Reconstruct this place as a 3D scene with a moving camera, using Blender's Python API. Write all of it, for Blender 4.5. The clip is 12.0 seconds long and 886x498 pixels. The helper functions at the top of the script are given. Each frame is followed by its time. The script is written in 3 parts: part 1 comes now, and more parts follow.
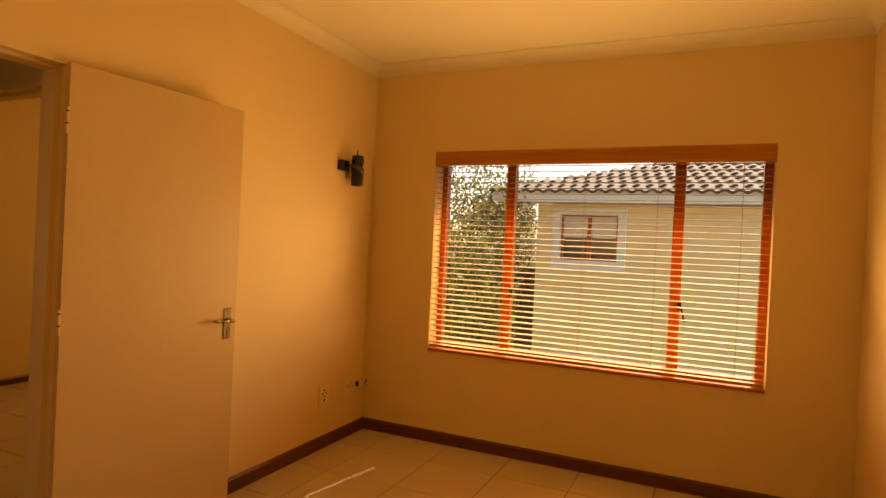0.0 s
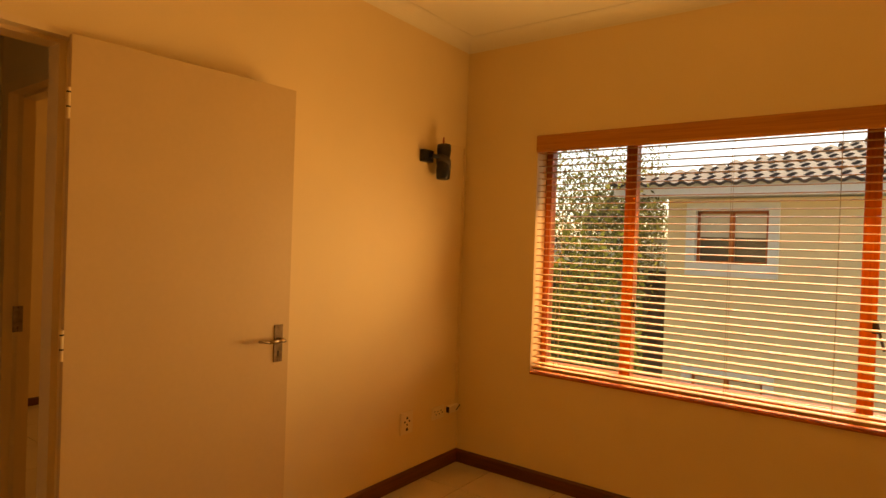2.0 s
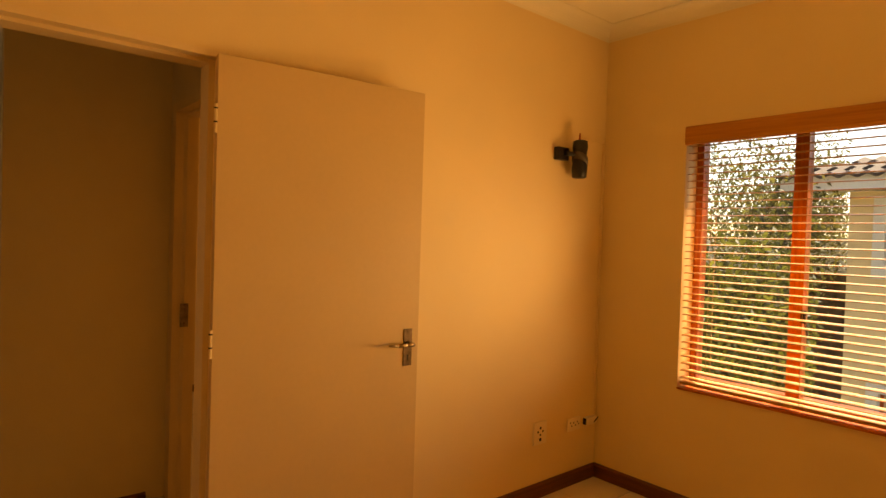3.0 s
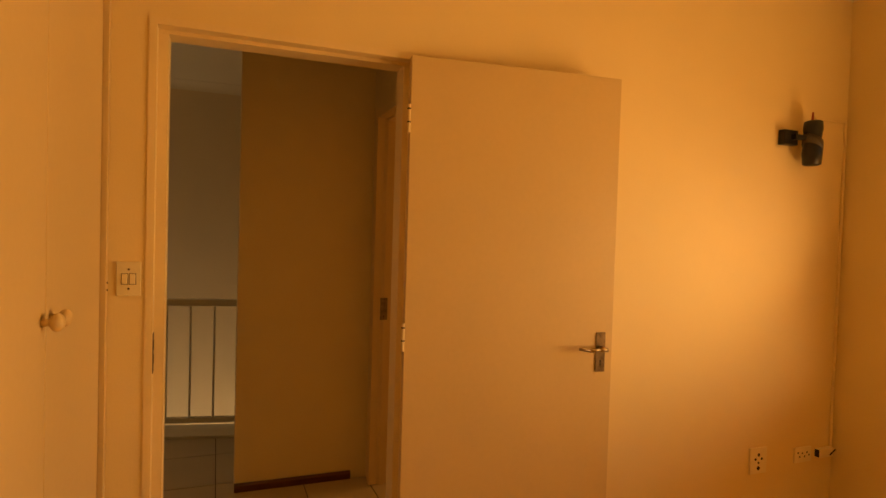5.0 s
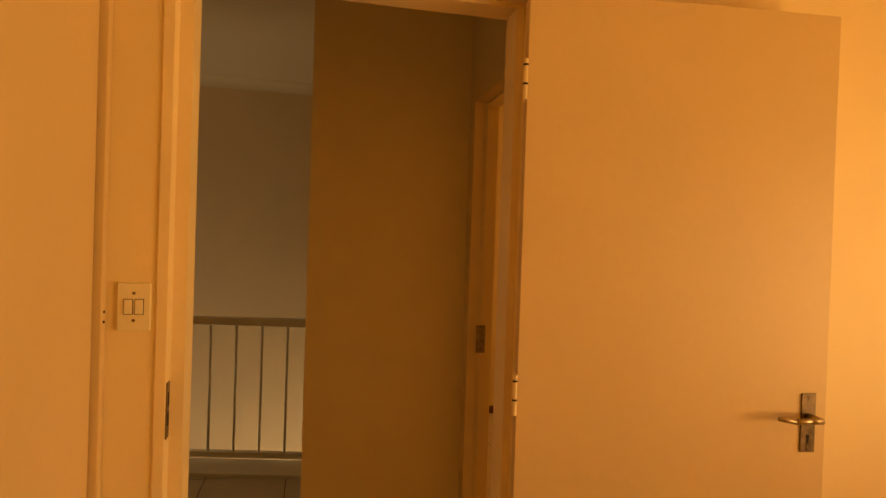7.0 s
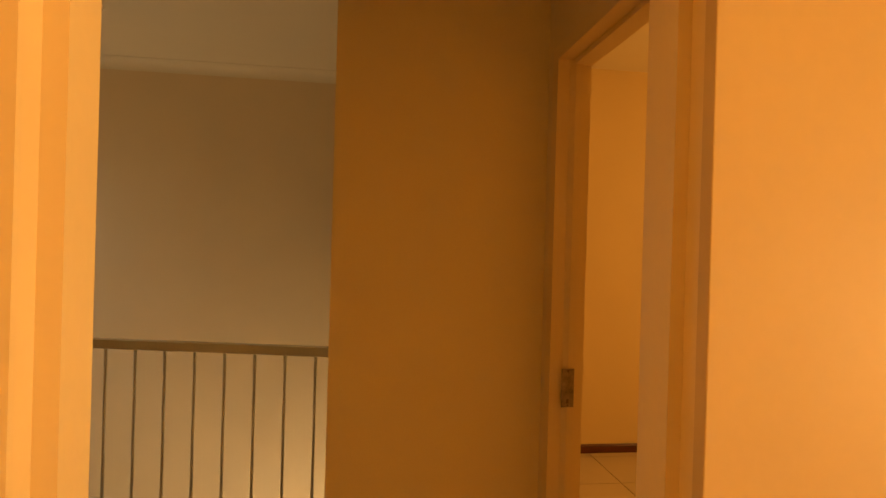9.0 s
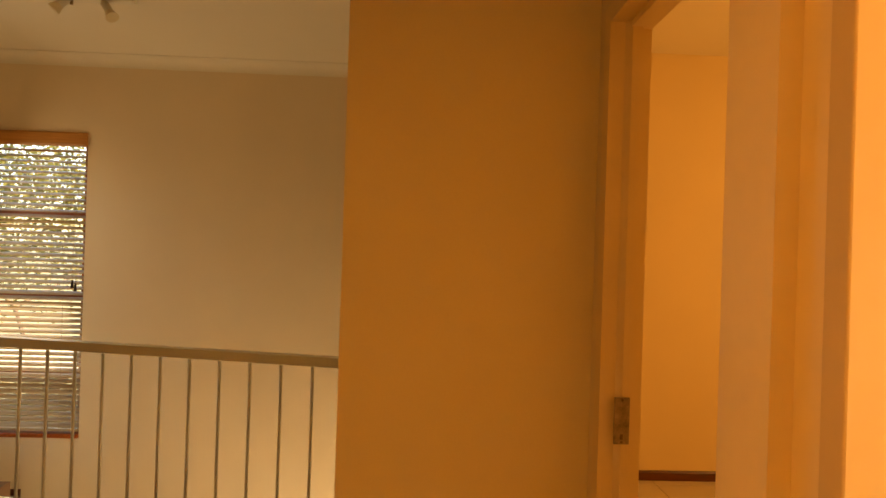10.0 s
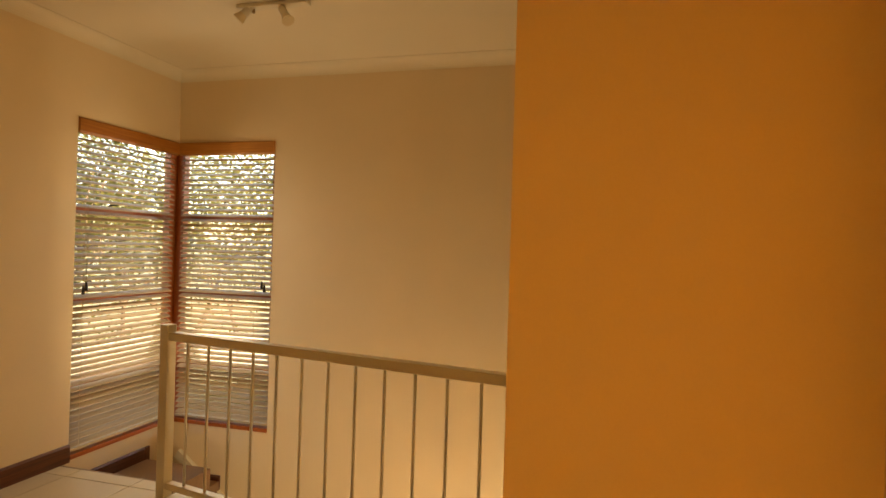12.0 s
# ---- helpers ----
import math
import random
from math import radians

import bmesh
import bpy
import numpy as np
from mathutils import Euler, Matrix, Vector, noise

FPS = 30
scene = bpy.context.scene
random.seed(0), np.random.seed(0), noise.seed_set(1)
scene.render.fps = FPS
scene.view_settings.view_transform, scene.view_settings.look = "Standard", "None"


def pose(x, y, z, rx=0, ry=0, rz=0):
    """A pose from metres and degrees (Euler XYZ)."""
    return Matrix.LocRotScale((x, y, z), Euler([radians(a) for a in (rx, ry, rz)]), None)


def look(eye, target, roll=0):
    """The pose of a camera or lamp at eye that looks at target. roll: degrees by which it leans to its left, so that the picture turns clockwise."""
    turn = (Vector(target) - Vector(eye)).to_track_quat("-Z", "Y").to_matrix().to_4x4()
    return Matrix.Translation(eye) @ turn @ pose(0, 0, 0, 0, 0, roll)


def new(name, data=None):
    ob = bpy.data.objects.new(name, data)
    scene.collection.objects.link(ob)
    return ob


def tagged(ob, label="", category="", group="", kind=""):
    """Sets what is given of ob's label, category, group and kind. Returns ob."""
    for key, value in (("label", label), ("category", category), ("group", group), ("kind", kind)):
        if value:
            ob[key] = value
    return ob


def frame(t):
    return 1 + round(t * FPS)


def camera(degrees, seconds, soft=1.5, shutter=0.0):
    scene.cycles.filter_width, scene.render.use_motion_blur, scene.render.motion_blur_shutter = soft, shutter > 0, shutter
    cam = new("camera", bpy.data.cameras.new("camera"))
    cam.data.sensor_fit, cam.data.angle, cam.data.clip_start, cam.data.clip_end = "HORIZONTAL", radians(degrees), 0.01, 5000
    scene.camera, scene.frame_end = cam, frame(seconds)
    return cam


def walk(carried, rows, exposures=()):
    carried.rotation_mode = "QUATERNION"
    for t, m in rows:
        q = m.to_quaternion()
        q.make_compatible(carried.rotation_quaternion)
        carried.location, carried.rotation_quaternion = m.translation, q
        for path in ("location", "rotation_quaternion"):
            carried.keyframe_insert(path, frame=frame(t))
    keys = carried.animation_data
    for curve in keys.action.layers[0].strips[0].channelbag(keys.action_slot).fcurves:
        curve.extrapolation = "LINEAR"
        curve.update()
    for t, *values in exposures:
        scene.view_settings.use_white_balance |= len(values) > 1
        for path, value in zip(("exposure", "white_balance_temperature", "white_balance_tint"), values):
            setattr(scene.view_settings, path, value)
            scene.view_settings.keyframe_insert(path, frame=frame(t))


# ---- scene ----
cam = camera(74.1, 12.0)
PATH = [
    (0, (2.299, -1.392, 1.387), (1.472, 0.429, 1.375), 2.7),
    (0.5, (2.279, -1.219, 1.364), (1.400, 0.575, 1.354), 2.5),
    (1, (2.231, -1.016, 1.358), (1.292, 0.744, 1.351), 2.3),
    (1.5, (2.154, -0.867, 1.377), (1.120, 0.840, 1.362), 2.2),
    (2, (2.131, -0.743, 1.391), (0.946, 0.867, 1.373), 2.0),
    (2.5, (2.113, -0.663, 1.413), (0.730, 0.784, 1.381), 1.9),
    (3, (2.098, -0.638, 1.416), (0.564, 0.648, 1.376), 1.8),
    (3.5, (2.076, -0.627, 1.413), (0.414, 0.485, 1.374), 1.8),
    (3.7, (2.076, -0.631, 1.403), (0.372, 0.419, 1.369), 1.8),
    (5.3, (2.005, -0.561, 1.397), (0.120, 0.112, 1.353), 1.7),
    (5.5, (1.938, -0.551, 1.382), (0.045, 0.095, 1.353), 1.7),
    (6, (1.743, -0.516, 1.387), (-0.172, 0.063, 1.370), 1.7),
    (6.5, (1.595, -0.483, 1.394), (-0.344, 0.007, 1.370), 1.7),
    (7, (1.412, -0.446, 1.392), (-0.540, -0.013, 1.369), 1.9),
    (7.2, (1.330, -0.436, 1.398), (-0.627, -0.022, 1.377), 2.0),
    (8.8, (0.766, -0.386, 1.399), (-1.213, -0.100, 1.401), 1.7),
    (9, (0.718, -0.376, 1.403), (-1.262, -0.096, 1.400), 1.6),
    (9.5, (0.573, -0.323, 1.410), (-1.415, -0.100, 1.413), 1.8),
    (10, (0.444, -0.246, 1.397), (-1.555, -0.174, 1.404), 1.8),
    (10.5, (0.318, -0.230, 1.388), (-1.679, -0.343, 1.391), 1.8),
    (11, (0.219, -0.244, 1.370), (-1.765, -0.496, 1.381), 1.6),
    (11.5, (0.140, -0.272, 1.377), (-1.824, -0.649, 1.386), 1.7),
    (12, (0.070, -0.275, 1.380), (-1.861, -0.798, 1.385), 1.7),
]
EXPOSURES = [(t, e, 9300, 13) for t, e in ((0, 1.04), (2.0, 0.9), (3.5, 1.2), (5.5, 1.28), (7.0, 1.48), (9.0, 2.02), (10.0, 2.42), (12, 2.58))]
walk(cam, [(t, look(e, g, r)) for t, e, g, r in PATH], EXPOSURES)

# ---- the plan ----
H_BED, H_HALL = 2.685, 2.685
COVE = 0.075                            # curved cornice where walls meet ceilings
YW, XR, YB = 2.365, 3.05, -2.60          # window wall, far side wall, back wall of the bedroom
XF, YL = -3.745, -3.43                 # far wall and side wall of the stairwell
YH = 0.240                              # wall with the second door
DOWN = -2.75                            # lower floor

WL, WR, WB, WT = 0.512, 2.618, 0.640, 2.045   # bedroom window opening
WZ0, WZ1 = 0.012, 2.145                 # corner window over the stairs
WY, WX = -2.600, -2.845

# ---- world, sun, the daylight in the window openings and added fill ----
SUN_TO = Vector((0.12, 0.65, 0.735)).normalized()      # from the room towards the sun
world = bpy.data.worlds.new("sky")
scene.world = world
world.use_nodes = True
wn = world.node_tree
sky = wn.nodes.new("ShaderNodeTexSky")
sky.sky_type = "NISHITA"
sky.sun_disc = False
sky.sun_elevation = math.asin(SUN_TO.z)
sky.sun_rotation = math.atan2(SUN_TO.x, SUN_TO.y)
back = wn.nodes["Background"]
back.inputs["Strength"].default_value = 0.15
wn.links.new(sky.outputs["Color"], back.inputs["Color"])

sun = new("sun", bpy.data.lights.new("sun", "SUN"))
sun.data.energy, sun.data.angle, sun.data.color = 5.0, radians(0.5), (1.0, 0.93, 0.80)
sun.matrix_world = look((0, 0, 0), tuple(-SUN_TO))


def opening_light(name, eye, target, w, h, power, colour):
    """An area lamp throwing light inwards, as window daylight or as added fill."""
    lamp = new(name, bpy.data.lights.new(name, "AREA"))
    lamp.data.shape, lamp.data.size, lamp.data.size_y = "RECTANGLE", w, h
    lamp.data.energy, lamp.data.color = power, colour
    lamp.matrix_world = look(eye, target)
    return lamp


# lamps stand in for window daylight: behind the bedroom blind, before the stair blinds
opening_light("bedroom_daylight", (1.566, 2.455, 1.13), (1.566, 1.455, 1.13), 2.0, 0.90, 13, (1.0, 0.66, 0.28))
# added lamp before the blind stands in for upward bounce off the sunlit slats
slat_fill = opening_light("bedroom_slat_fill", (1.566, YW - 0.055, 0.95), (1.566, YW - 0.825, 1.59), 2.0, 0.2, 9.5, (1.0, 0.64, 0.26))
slat_fill.data.spread = radians(132)
opening_light("stair_daylight_far", (XF + 0.07, (YL + WY) / 2, 1.22), (XF + 1.07, (YL + WY) / 2, 0.90), 0.6, 1.6, 1.0, (1.0, 0.90, 0.74))
opening_light("stair_daylight_side", ((XF + WX) / 2, YL + 0.07, 1.22), ((XF + WX) / 2, YL + 1.07, 0.90), 0.7, 1.6, 1.0, (1.0, 0.90, 0.74))
# added warm fill in a closed, unseen recess; no window lies behind it
opening_light("second_room_fill", (-1.6, 3.24, 1.7), (-1.6, 1.0, 1.3), 1.3, 0.5, 6.0, (1.0, 0.55, 0.18))
# added lamp in an unseen lower opening, for the glow up the stairwell
opening_light("downstairs_glow", (-2.2, 0.26, -1.5), (-2.9, -1.0, -1.2), 0.9, 1.1, 13, (1.0, 0.86, 0.62))

# ---- materials ----


def material(name, colour, rough=0.6, metal=0.0, vary=0.06, scale=6.0, fine=90.0, bump=0.02, dark=None, per_object=0.0, **extra):
    """A surface with two scales of variation in colour and a fine relief."""
    m = bpy.data.materials.new(name)
    m.use_nodes = True
    nt = m.node_tree
    b = nt.nodes["Principled BSDF"]
    b.inputs["Metallic"].default_value = metal
    geo = nt.nodes.new("ShaderNodeNewGeometry")
    big, small = nt.nodes.new("ShaderNodeTexNoise"), nt.nodes.new("ShaderNodeTexNoise")
    big.inputs["Scale"].default_value, small.inputs["Scale"].default_value = scale, fine
    big.inputs["Detail"].default_value, small.inputs["Detail"].default_value = 4, 3
    for n in (big, small):
        nt.links.new(geo.outputs["Position"], n.inputs["Vector"])
    mixn = nt.nodes.new("ShaderNodeMath")
    mixn.operation = "MULTIPLY_ADD"
    mixn.inputs[1].default_value = 0.35
    nt.links.new(small.outputs["Fac"], mixn.inputs[0])
    nt.links.new(big.outputs["Fac"], mixn.inputs[2])
    ramp = nt.nodes.new("ShaderNodeValToRGB")
    lo = dark or tuple(c * (1 - 2 * vary) for c in colour)
    hi = tuple(min(1, c * (1 + vary)) for c in colour)
    ramp.color_ramp.elements[0].position, ramp.color_ramp.elements[1].position = 0.42, 0.92
    ramp.color_ramp.elements[0].color, ramp.color_ramp.elements[1].color = (*lo, 1), (*hi, 1)
    nt.links.new(mixn.outputs[0], ramp.inputs["Fac"])
    out = ramp.outputs["Color"]
    if per_object:
        info = nt.nodes.new("ShaderNodeObjectInfo")
        span = nt.nodes.new("ShaderNodeMapRange")
        span.inputs["To Min"].default_value, span.inputs["To Max"].default_value = 1 - per_object, 1 + per_object
        hsv = nt.nodes.new("ShaderNodeHueSaturation")
        nt.links.new(info.outputs["Random"], span.inputs["Value"])
        nt.links.new(span.outputs["Result"], hsv.inputs["Value"])
        nt.links.new(out, hsv.inputs["Color"])
        out = hsv.outputs["Color"]
    nt.links.new(out, b.inputs["Base Color"])
    rr = nt.nodes.new("ShaderNodeMapRange")
    rr.inputs["To Min"].default_value, rr.inputs["To Max"].default_value = max(0.02, rough - 0.08), min(1, rough + 0.08)
    nt.links.new(big.outputs["Fac"], rr.inputs["Value"])
    nt.links.new(rr.outputs["Result"], b.inputs["Roughness"])
    if bump:
        bp = nt.nodes.new("ShaderNodeBump")
        bp.inputs["Strength"].default_value, bp.inputs["Distance"].default_value = bump * 10, 0.002
        nt.links.new(small.outputs["Fac"], bp.inputs["Height"])
        nt.links.new(bp.outputs["Normal"], b.inputs["Normal"])
    for key, value in extra.items():
        b.inputs[key.replace("_", " ").title()].default_value = value
    return m


def wood(name, light, dark, axis=0, rough=0.4, stretch=14.0, per_object=0.0):
    """Stained wood with its grain along one axis."""
    m = bpy.data.materials.new(name)
    m.use_nodes = True
    nt = m.node_tree
    b = nt.nodes["Principled BSDF"]
    geo = nt.nodes.new("ShaderNodeNewGeometry")
    mp = nt.nodes.new("ShaderNodeMapping")
    sc = [stretch * 3] * 3
    sc[axis] = stretch * 0.12
    mp.inputs["Scale"].default_value = sc
    nt.links.new(geo.outputs["Position"], mp.inputs["Vector"])
    n1 = nt.nodes.new("ShaderNodeTexNoise")
    n1.inputs["Scale"].default_value, n1.inputs["Detail"].default_value, n1.inputs["Distortion"].default_value = 1.6, 6, 0.8
    nt.links.new(mp.outputs["Vector"], n1.inputs["Vector"])
    ramp = nt.nodes.new("ShaderNodeValToRGB")
    ramp.color_ramp.elements[0].position, ramp.color_ramp.elements[1].position = 0.3, 0.72
    ramp.color_ramp.elements[0].color, ramp.color_ramp.elements[1].color = (*dark, 1), (*light, 1)
    nt.links.new(n1.outputs["Fac"], ramp.inputs["Fac"])
    out = ramp.outputs["Color"]
    if per_object:
        info = nt.nodes.new("ShaderNodeObjectInfo")
        span = nt.nodes.new("ShaderNodeMapRange")
        span.inputs["To Min"].default_value, span.inputs["To Max"].default_value = 1 - per_object, 1 + per_object
        hsv = nt.nodes.new("ShaderNodeHueSaturation")
        nt.links.new(info.outputs["Random"], span.inputs["Value"])
        nt.links.new(span.outputs["Result"], hsv.inputs["Value"])
        nt.links.new(out, hsv.inputs["Color"])
        out = hsv.outputs["Color"]
    nt.links.new(out, b.inputs["Base Color"])
    b.inputs["Roughness"].default_value = rough
    bp = nt.nodes.new("ShaderNodeBump")
    bp.inputs["Strength"].default_value, bp.inputs["Distance"].default_value = 0.15, 0.001
    nt.links.new(n1.outputs["Fac"], bp.inputs["Height"])
    nt.links.new(bp.outputs["Normal"], b.inputs["Normal"])
    return m


PAINT_BED = material("cream wall paint", (0.80, 0.62, 0.36), 0.8, vary=0.025, scale=1.6, fine=140, bump=0.012)
# bedroom paint made lighter: the lobby's extra light is put into the colour
PAINT_LOBBY_LIT = material("cream wall paint, lobby light added", (0.87, 0.71, 0.44), 0.8, vary=0.025, scale=1.6, fine=140, bump=0.012)
PAINT_HALL = material("off-white wall paint", (0.80, 0.65, 0.44), 0.8, vary=0.025, scale=1.6, fine=140, bump=0.012)
PAINT_CEIL = material("ceiling paint", (0.82, 0.74, 0.58), 0.75, vary=0.02, scale=1.2, fine=160, bump=0.01)
ENAMEL = material("cream enamel on steel and doors", (0.80, 0.62, 0.38), 0.45, vary=0.025, scale=2.5, fine=60, bump=0.006)
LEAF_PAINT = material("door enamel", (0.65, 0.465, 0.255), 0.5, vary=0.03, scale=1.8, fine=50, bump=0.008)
RAIL_PAINT = material("ivory enamel on steel rail", (0.78, 0.72, 0.58), 0.34, vary=0.03, scale=5, fine=80, bump=0.006)
SKIRT_X = wood("stained skirting along x", (0.16, 0.045, 0.016), (0.07, 0.018, 0.007), 0, 0.35)
SKIRT_Y = wood("stained skirting along y", (0.16, 0.045, 0.016), (0.07, 0.018, 0.007), 1, 0.35)
TILE = material("beige floor tile", (0.60, 0.50, 0.36), 0.4, vary=0.03, scale=3.0, fine=45, bump=0.004, per_object=0.05)
GROUT = material("brown grout", (0.16, 0.11, 0.07), 0.85, vary=0.15, scale=9, fine=120)
FRAME_X = wood("window timber along x", (0.50, 0.13, 0.028), (0.28, 0.06, 0.014), 0, 0.32)
FRAME_Z = wood("window timber upright", (0.50, 0.13, 0.028), (0.28, 0.06, 0.014), 2, 0.32)
SLAT_X = wood("honey blind slat along x", (0.58, 0.29, 0.085), (0.43, 0.18, 0.048), 0, 0.38, per_object=0.08)
SLAT_Y = wood("honey blind slat along y", (0.62, 0.32, 0.10), (0.46, 0.20, 0.055), 1, 0.38, per_object=0.08)
# slats paled and greyed: the sky's sheen on their tops is in the colour
SLAT_SHEEN_X = wood("stair blind slat with sky sheen along x", (0.56, 0.42, 0.26), (0.44, 0.31, 0.18), 0, 0.32, per_object=0.08)
SLAT_SHEEN_Y = wood("stair blind slat with sky sheen along y", (0.56, 0.42, 0.26), (0.44, 0.31, 0.18), 1, 0.32, per_object=0.08)
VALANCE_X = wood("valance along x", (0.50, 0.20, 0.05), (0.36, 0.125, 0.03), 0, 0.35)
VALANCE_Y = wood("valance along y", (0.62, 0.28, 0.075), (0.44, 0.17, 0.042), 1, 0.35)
CORD = material("blind cord", (0.42, 0.28, 0.14), 0.8, vary=0.1)
BRASS = material("dull brass and steel", (0.42, 0.31, 0.19), 0.38, metal=1.0, vary=0.12, scale=30, fine=200, bump=0.01)
STRIKE = material("worn strike plate", (0.20, 0.14, 0.09), 0.42, metal=1.0, vary=0.25, scale=40, fine=220, bump=0.02)
PLATE = material("worn grey steel plate", (0.34, 0.27, 0.20), 0.5, metal=0.5, vary=0.25, scale=40, fine=220, bump=0.02)
PLASTIC = material("ivory switch plastic", (0.80, 0.68, 0.46), 0.35, vary=0.03)
BLACK = material("black plastic", (0.012, 0.011, 0.011), 0.4, vary=0.2, scale=30)
GREY = material("grey metal band", (0.10, 0.085, 0.075), 0.45, metal=0.6, vary=0.1)
HOLE = material("dark slot", (0.02, 0.012, 0.008), 0.8, vary=0.1)
RED = material("red plastic", (0.35, 0.04, 0.02), 0.5)


def glass_material():
    m = bpy.data.materials.new("window glass")
    m.use_nodes = True
    b = m.node_tree.nodes["Principled BSDF"]
    b.inputs["Roughness"].default_value = 0.01
    b.inputs["IOR"].default_value = 1.1
    b.inputs["Transmission Weight"].default_value = 1.0
    b.inputs["Base Color"].default_value = (0.98, 0.99, 0.98, 1)
    return m


TREAD = material("brown stair tread", (0.26, 0.15, 0.085), 0.45, vary=0.12, scale=5, fine=60, bump=0.01)


GLASS = glass_material()

# ---- building blocks ----


def box(bm, x0, x1, y0, y1, z0, z1, bevel=0.0):
    r = bmesh.ops.create_cube(bm, size=1.0)
    vs = r["verts"]
    for v in vs:
        v.co = Vector((x0 + (v.co.x + 0.5) * (x1 - x0), y0 + (v.co.y + 0.5) * (y1 - y0), z0 + (v.co.z + 0.5) * (z1 - z0)))
    if bevel:
        es = list({e for v in vs for e in v.link_edges})
        bmesh.ops.bevel(bm, geom=es, offset=bevel, segments=2, profile=0.5, affect="EDGES")
    return bm


def boxes(*specs, bevel=0.0):
    bm = bmesh.new()
    for sp in specs:
        box(bm, *sp, bevel=bevel)
    return bm


def rod(bm, a, b, r, segs=12, r2=None):
    """A round bar from a to b."""
    a, b = Vector(a), Vector(b)
    d = b - a
    m = Matrix.Translation((a + b) / 2) @ d.to_track_quat("Z", "Y").to_matrix().to_4x4()
    bmesh.ops.create_cone(bm, cap_ends=True, segments=segs, radius1=r, radius2=r if r2 is None else r2, depth=d.length, matrix=m)
    return bm


def extrude_profile(bm, pts, axis, a, b):
    """A bar of the profile pts (2D, in the two axes other than axis, in order) from a to b along axis."""
    def at(p, t):
        c = list(p)
        c.insert(axis, t)
        return bm.verts.new(c)
    v0, v1 = [at(p, a) for p in pts], [at(p, b) for p in pts]
    n = len(pts)
    fs = [bm.faces.new(v0), bm.faces.new(v1[::-1])]
    for i in range(n):
        fs.append(bm.faces.new((v0[i], v1[i], v1[(i + 1) % n], v0[(i + 1) % n])))
    bmesh.ops.recalc_face_normals(bm, faces=fs)
    return bm


def mesh_of(name, bm, mat, smooth=False):
    me = bpy.data.meshes.new(name)
    bm.to_mesh(me)
    bm.free()
    me.materials.append(mat)
    if smooth:
        for p in me.polygons:
            p.use_smooth = True
    return me


def part(name, bm, mat, parent, label="", smooth=False):
    ob = new(name, mesh_of(name, bm, mat, smooth))
    ob.parent = parent
    return tagged(ob, label)


def solid(name, bm, mat, label="", category="", kind="", group="", smooth=False):
    return tagged(new(name, mesh_of(name, bm, mat, smooth)), label, category, group, kind)


def empty(name, at, label="", category="", group="", kind=""):
    ob = new(name)
    ob.location = at
    return tagged(ob, label, category, group, kind)


def place(name, bm, mat, parent, label="", smooth=False):
    """A part given in world metres."""
    base = parent
    off = Vector((0, 0, 0))
    while base is not None:
        off += base.location
        base = base.parent
    bmesh.ops.translate(bm, verts=bm.verts, vec=-off)
    return part(name, bm, mat, parent, label, smooth)


# ---- the large structure ----
wall_door = solid("wall_door", boxes((-0.13, 0, YL - 0.2, -0.781, 0, 2.9), (-0.13, 0, -0.781, 0.096, 2.040, 2.9), (-0.13, 0, 0.096, 3.4, 0, 2.9)),
                  PAINT_BED, "cream plastered wall with a doorway", "wall", "structure")
wall_window = solid("wall_window", boxes((0, WL, YW, YW + 0.22, 0, 2.9), (WR, XR + 0.2, YW, YW + 0.22, 0, 2.9),
                                         (WL, WR, YW, YW + 0.22, 0, WB), (WL, WR, YW, YW + 0.22, WT, 2.9)),
                    PAINT_BED, "cream plastered wall around a wide window", "wall", "structure")
solid("wall_side", boxes((XR, XR + 0.2, YB, YW, 0, 2.9)), PAINT_BED, "plain cream plastered wall", "wall", "structure")
solid("wall_back", boxes((0, XR, YB - 0.2, YB, 0, 2.9)), PAINT_BED, "plain cream plastered wall", "wall", "structure")
solid("wall_lobby", boxes((-1.314, -1.194, -0.467, YH, 0, 2.9)), PAINT_LOBBY_LIT, "short cream wall facing the bedroom door", "wall", "structure")
# the lower opening is unseen, added to hold the stairwell glow lamp
solid("wall_second_door", boxes((XF, -2.7, YH, YH + 0.086, DOWN, 2.9), (-2.7, -1.7, YH, YH + 0.086, DOWN, -2.1), (-1.7, -1.115, YH, YH + 0.086, DOWN, 2.9), (-2.7, -1.7, YH, YH + 0.086, -0.9, 2.9), (-1.115, -0.25, YH, YH + 0.086, 2.05, 2.9), (-0.25, -0.13, YH, YH + 0.086, 0, 2.9)),
      PAINT_HALL, "off-white wall with a second doorway", "wall", "structure")
# the closed recess in the end wall is unseen and only holds the fill lamp
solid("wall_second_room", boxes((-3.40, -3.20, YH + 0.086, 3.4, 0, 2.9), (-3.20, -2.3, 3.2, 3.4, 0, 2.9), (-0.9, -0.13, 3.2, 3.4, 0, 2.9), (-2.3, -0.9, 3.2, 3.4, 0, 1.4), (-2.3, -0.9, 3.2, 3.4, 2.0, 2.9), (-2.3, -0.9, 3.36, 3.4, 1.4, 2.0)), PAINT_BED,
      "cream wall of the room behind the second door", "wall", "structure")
solid("wall_stair_far", boxes((XF - 0.22, XF, WY, YH + 0.086, DOWN, 2.9), (XF - 0.22, XF, YL - 0.22, WY, DOWN, WZ0), (XF - 0.22, XF, YL - 0.22, WY, WZ1, 2.9)),
      PAINT_HALL, "tall off-white stairwell wall beside a corner window", "wall", "structure")
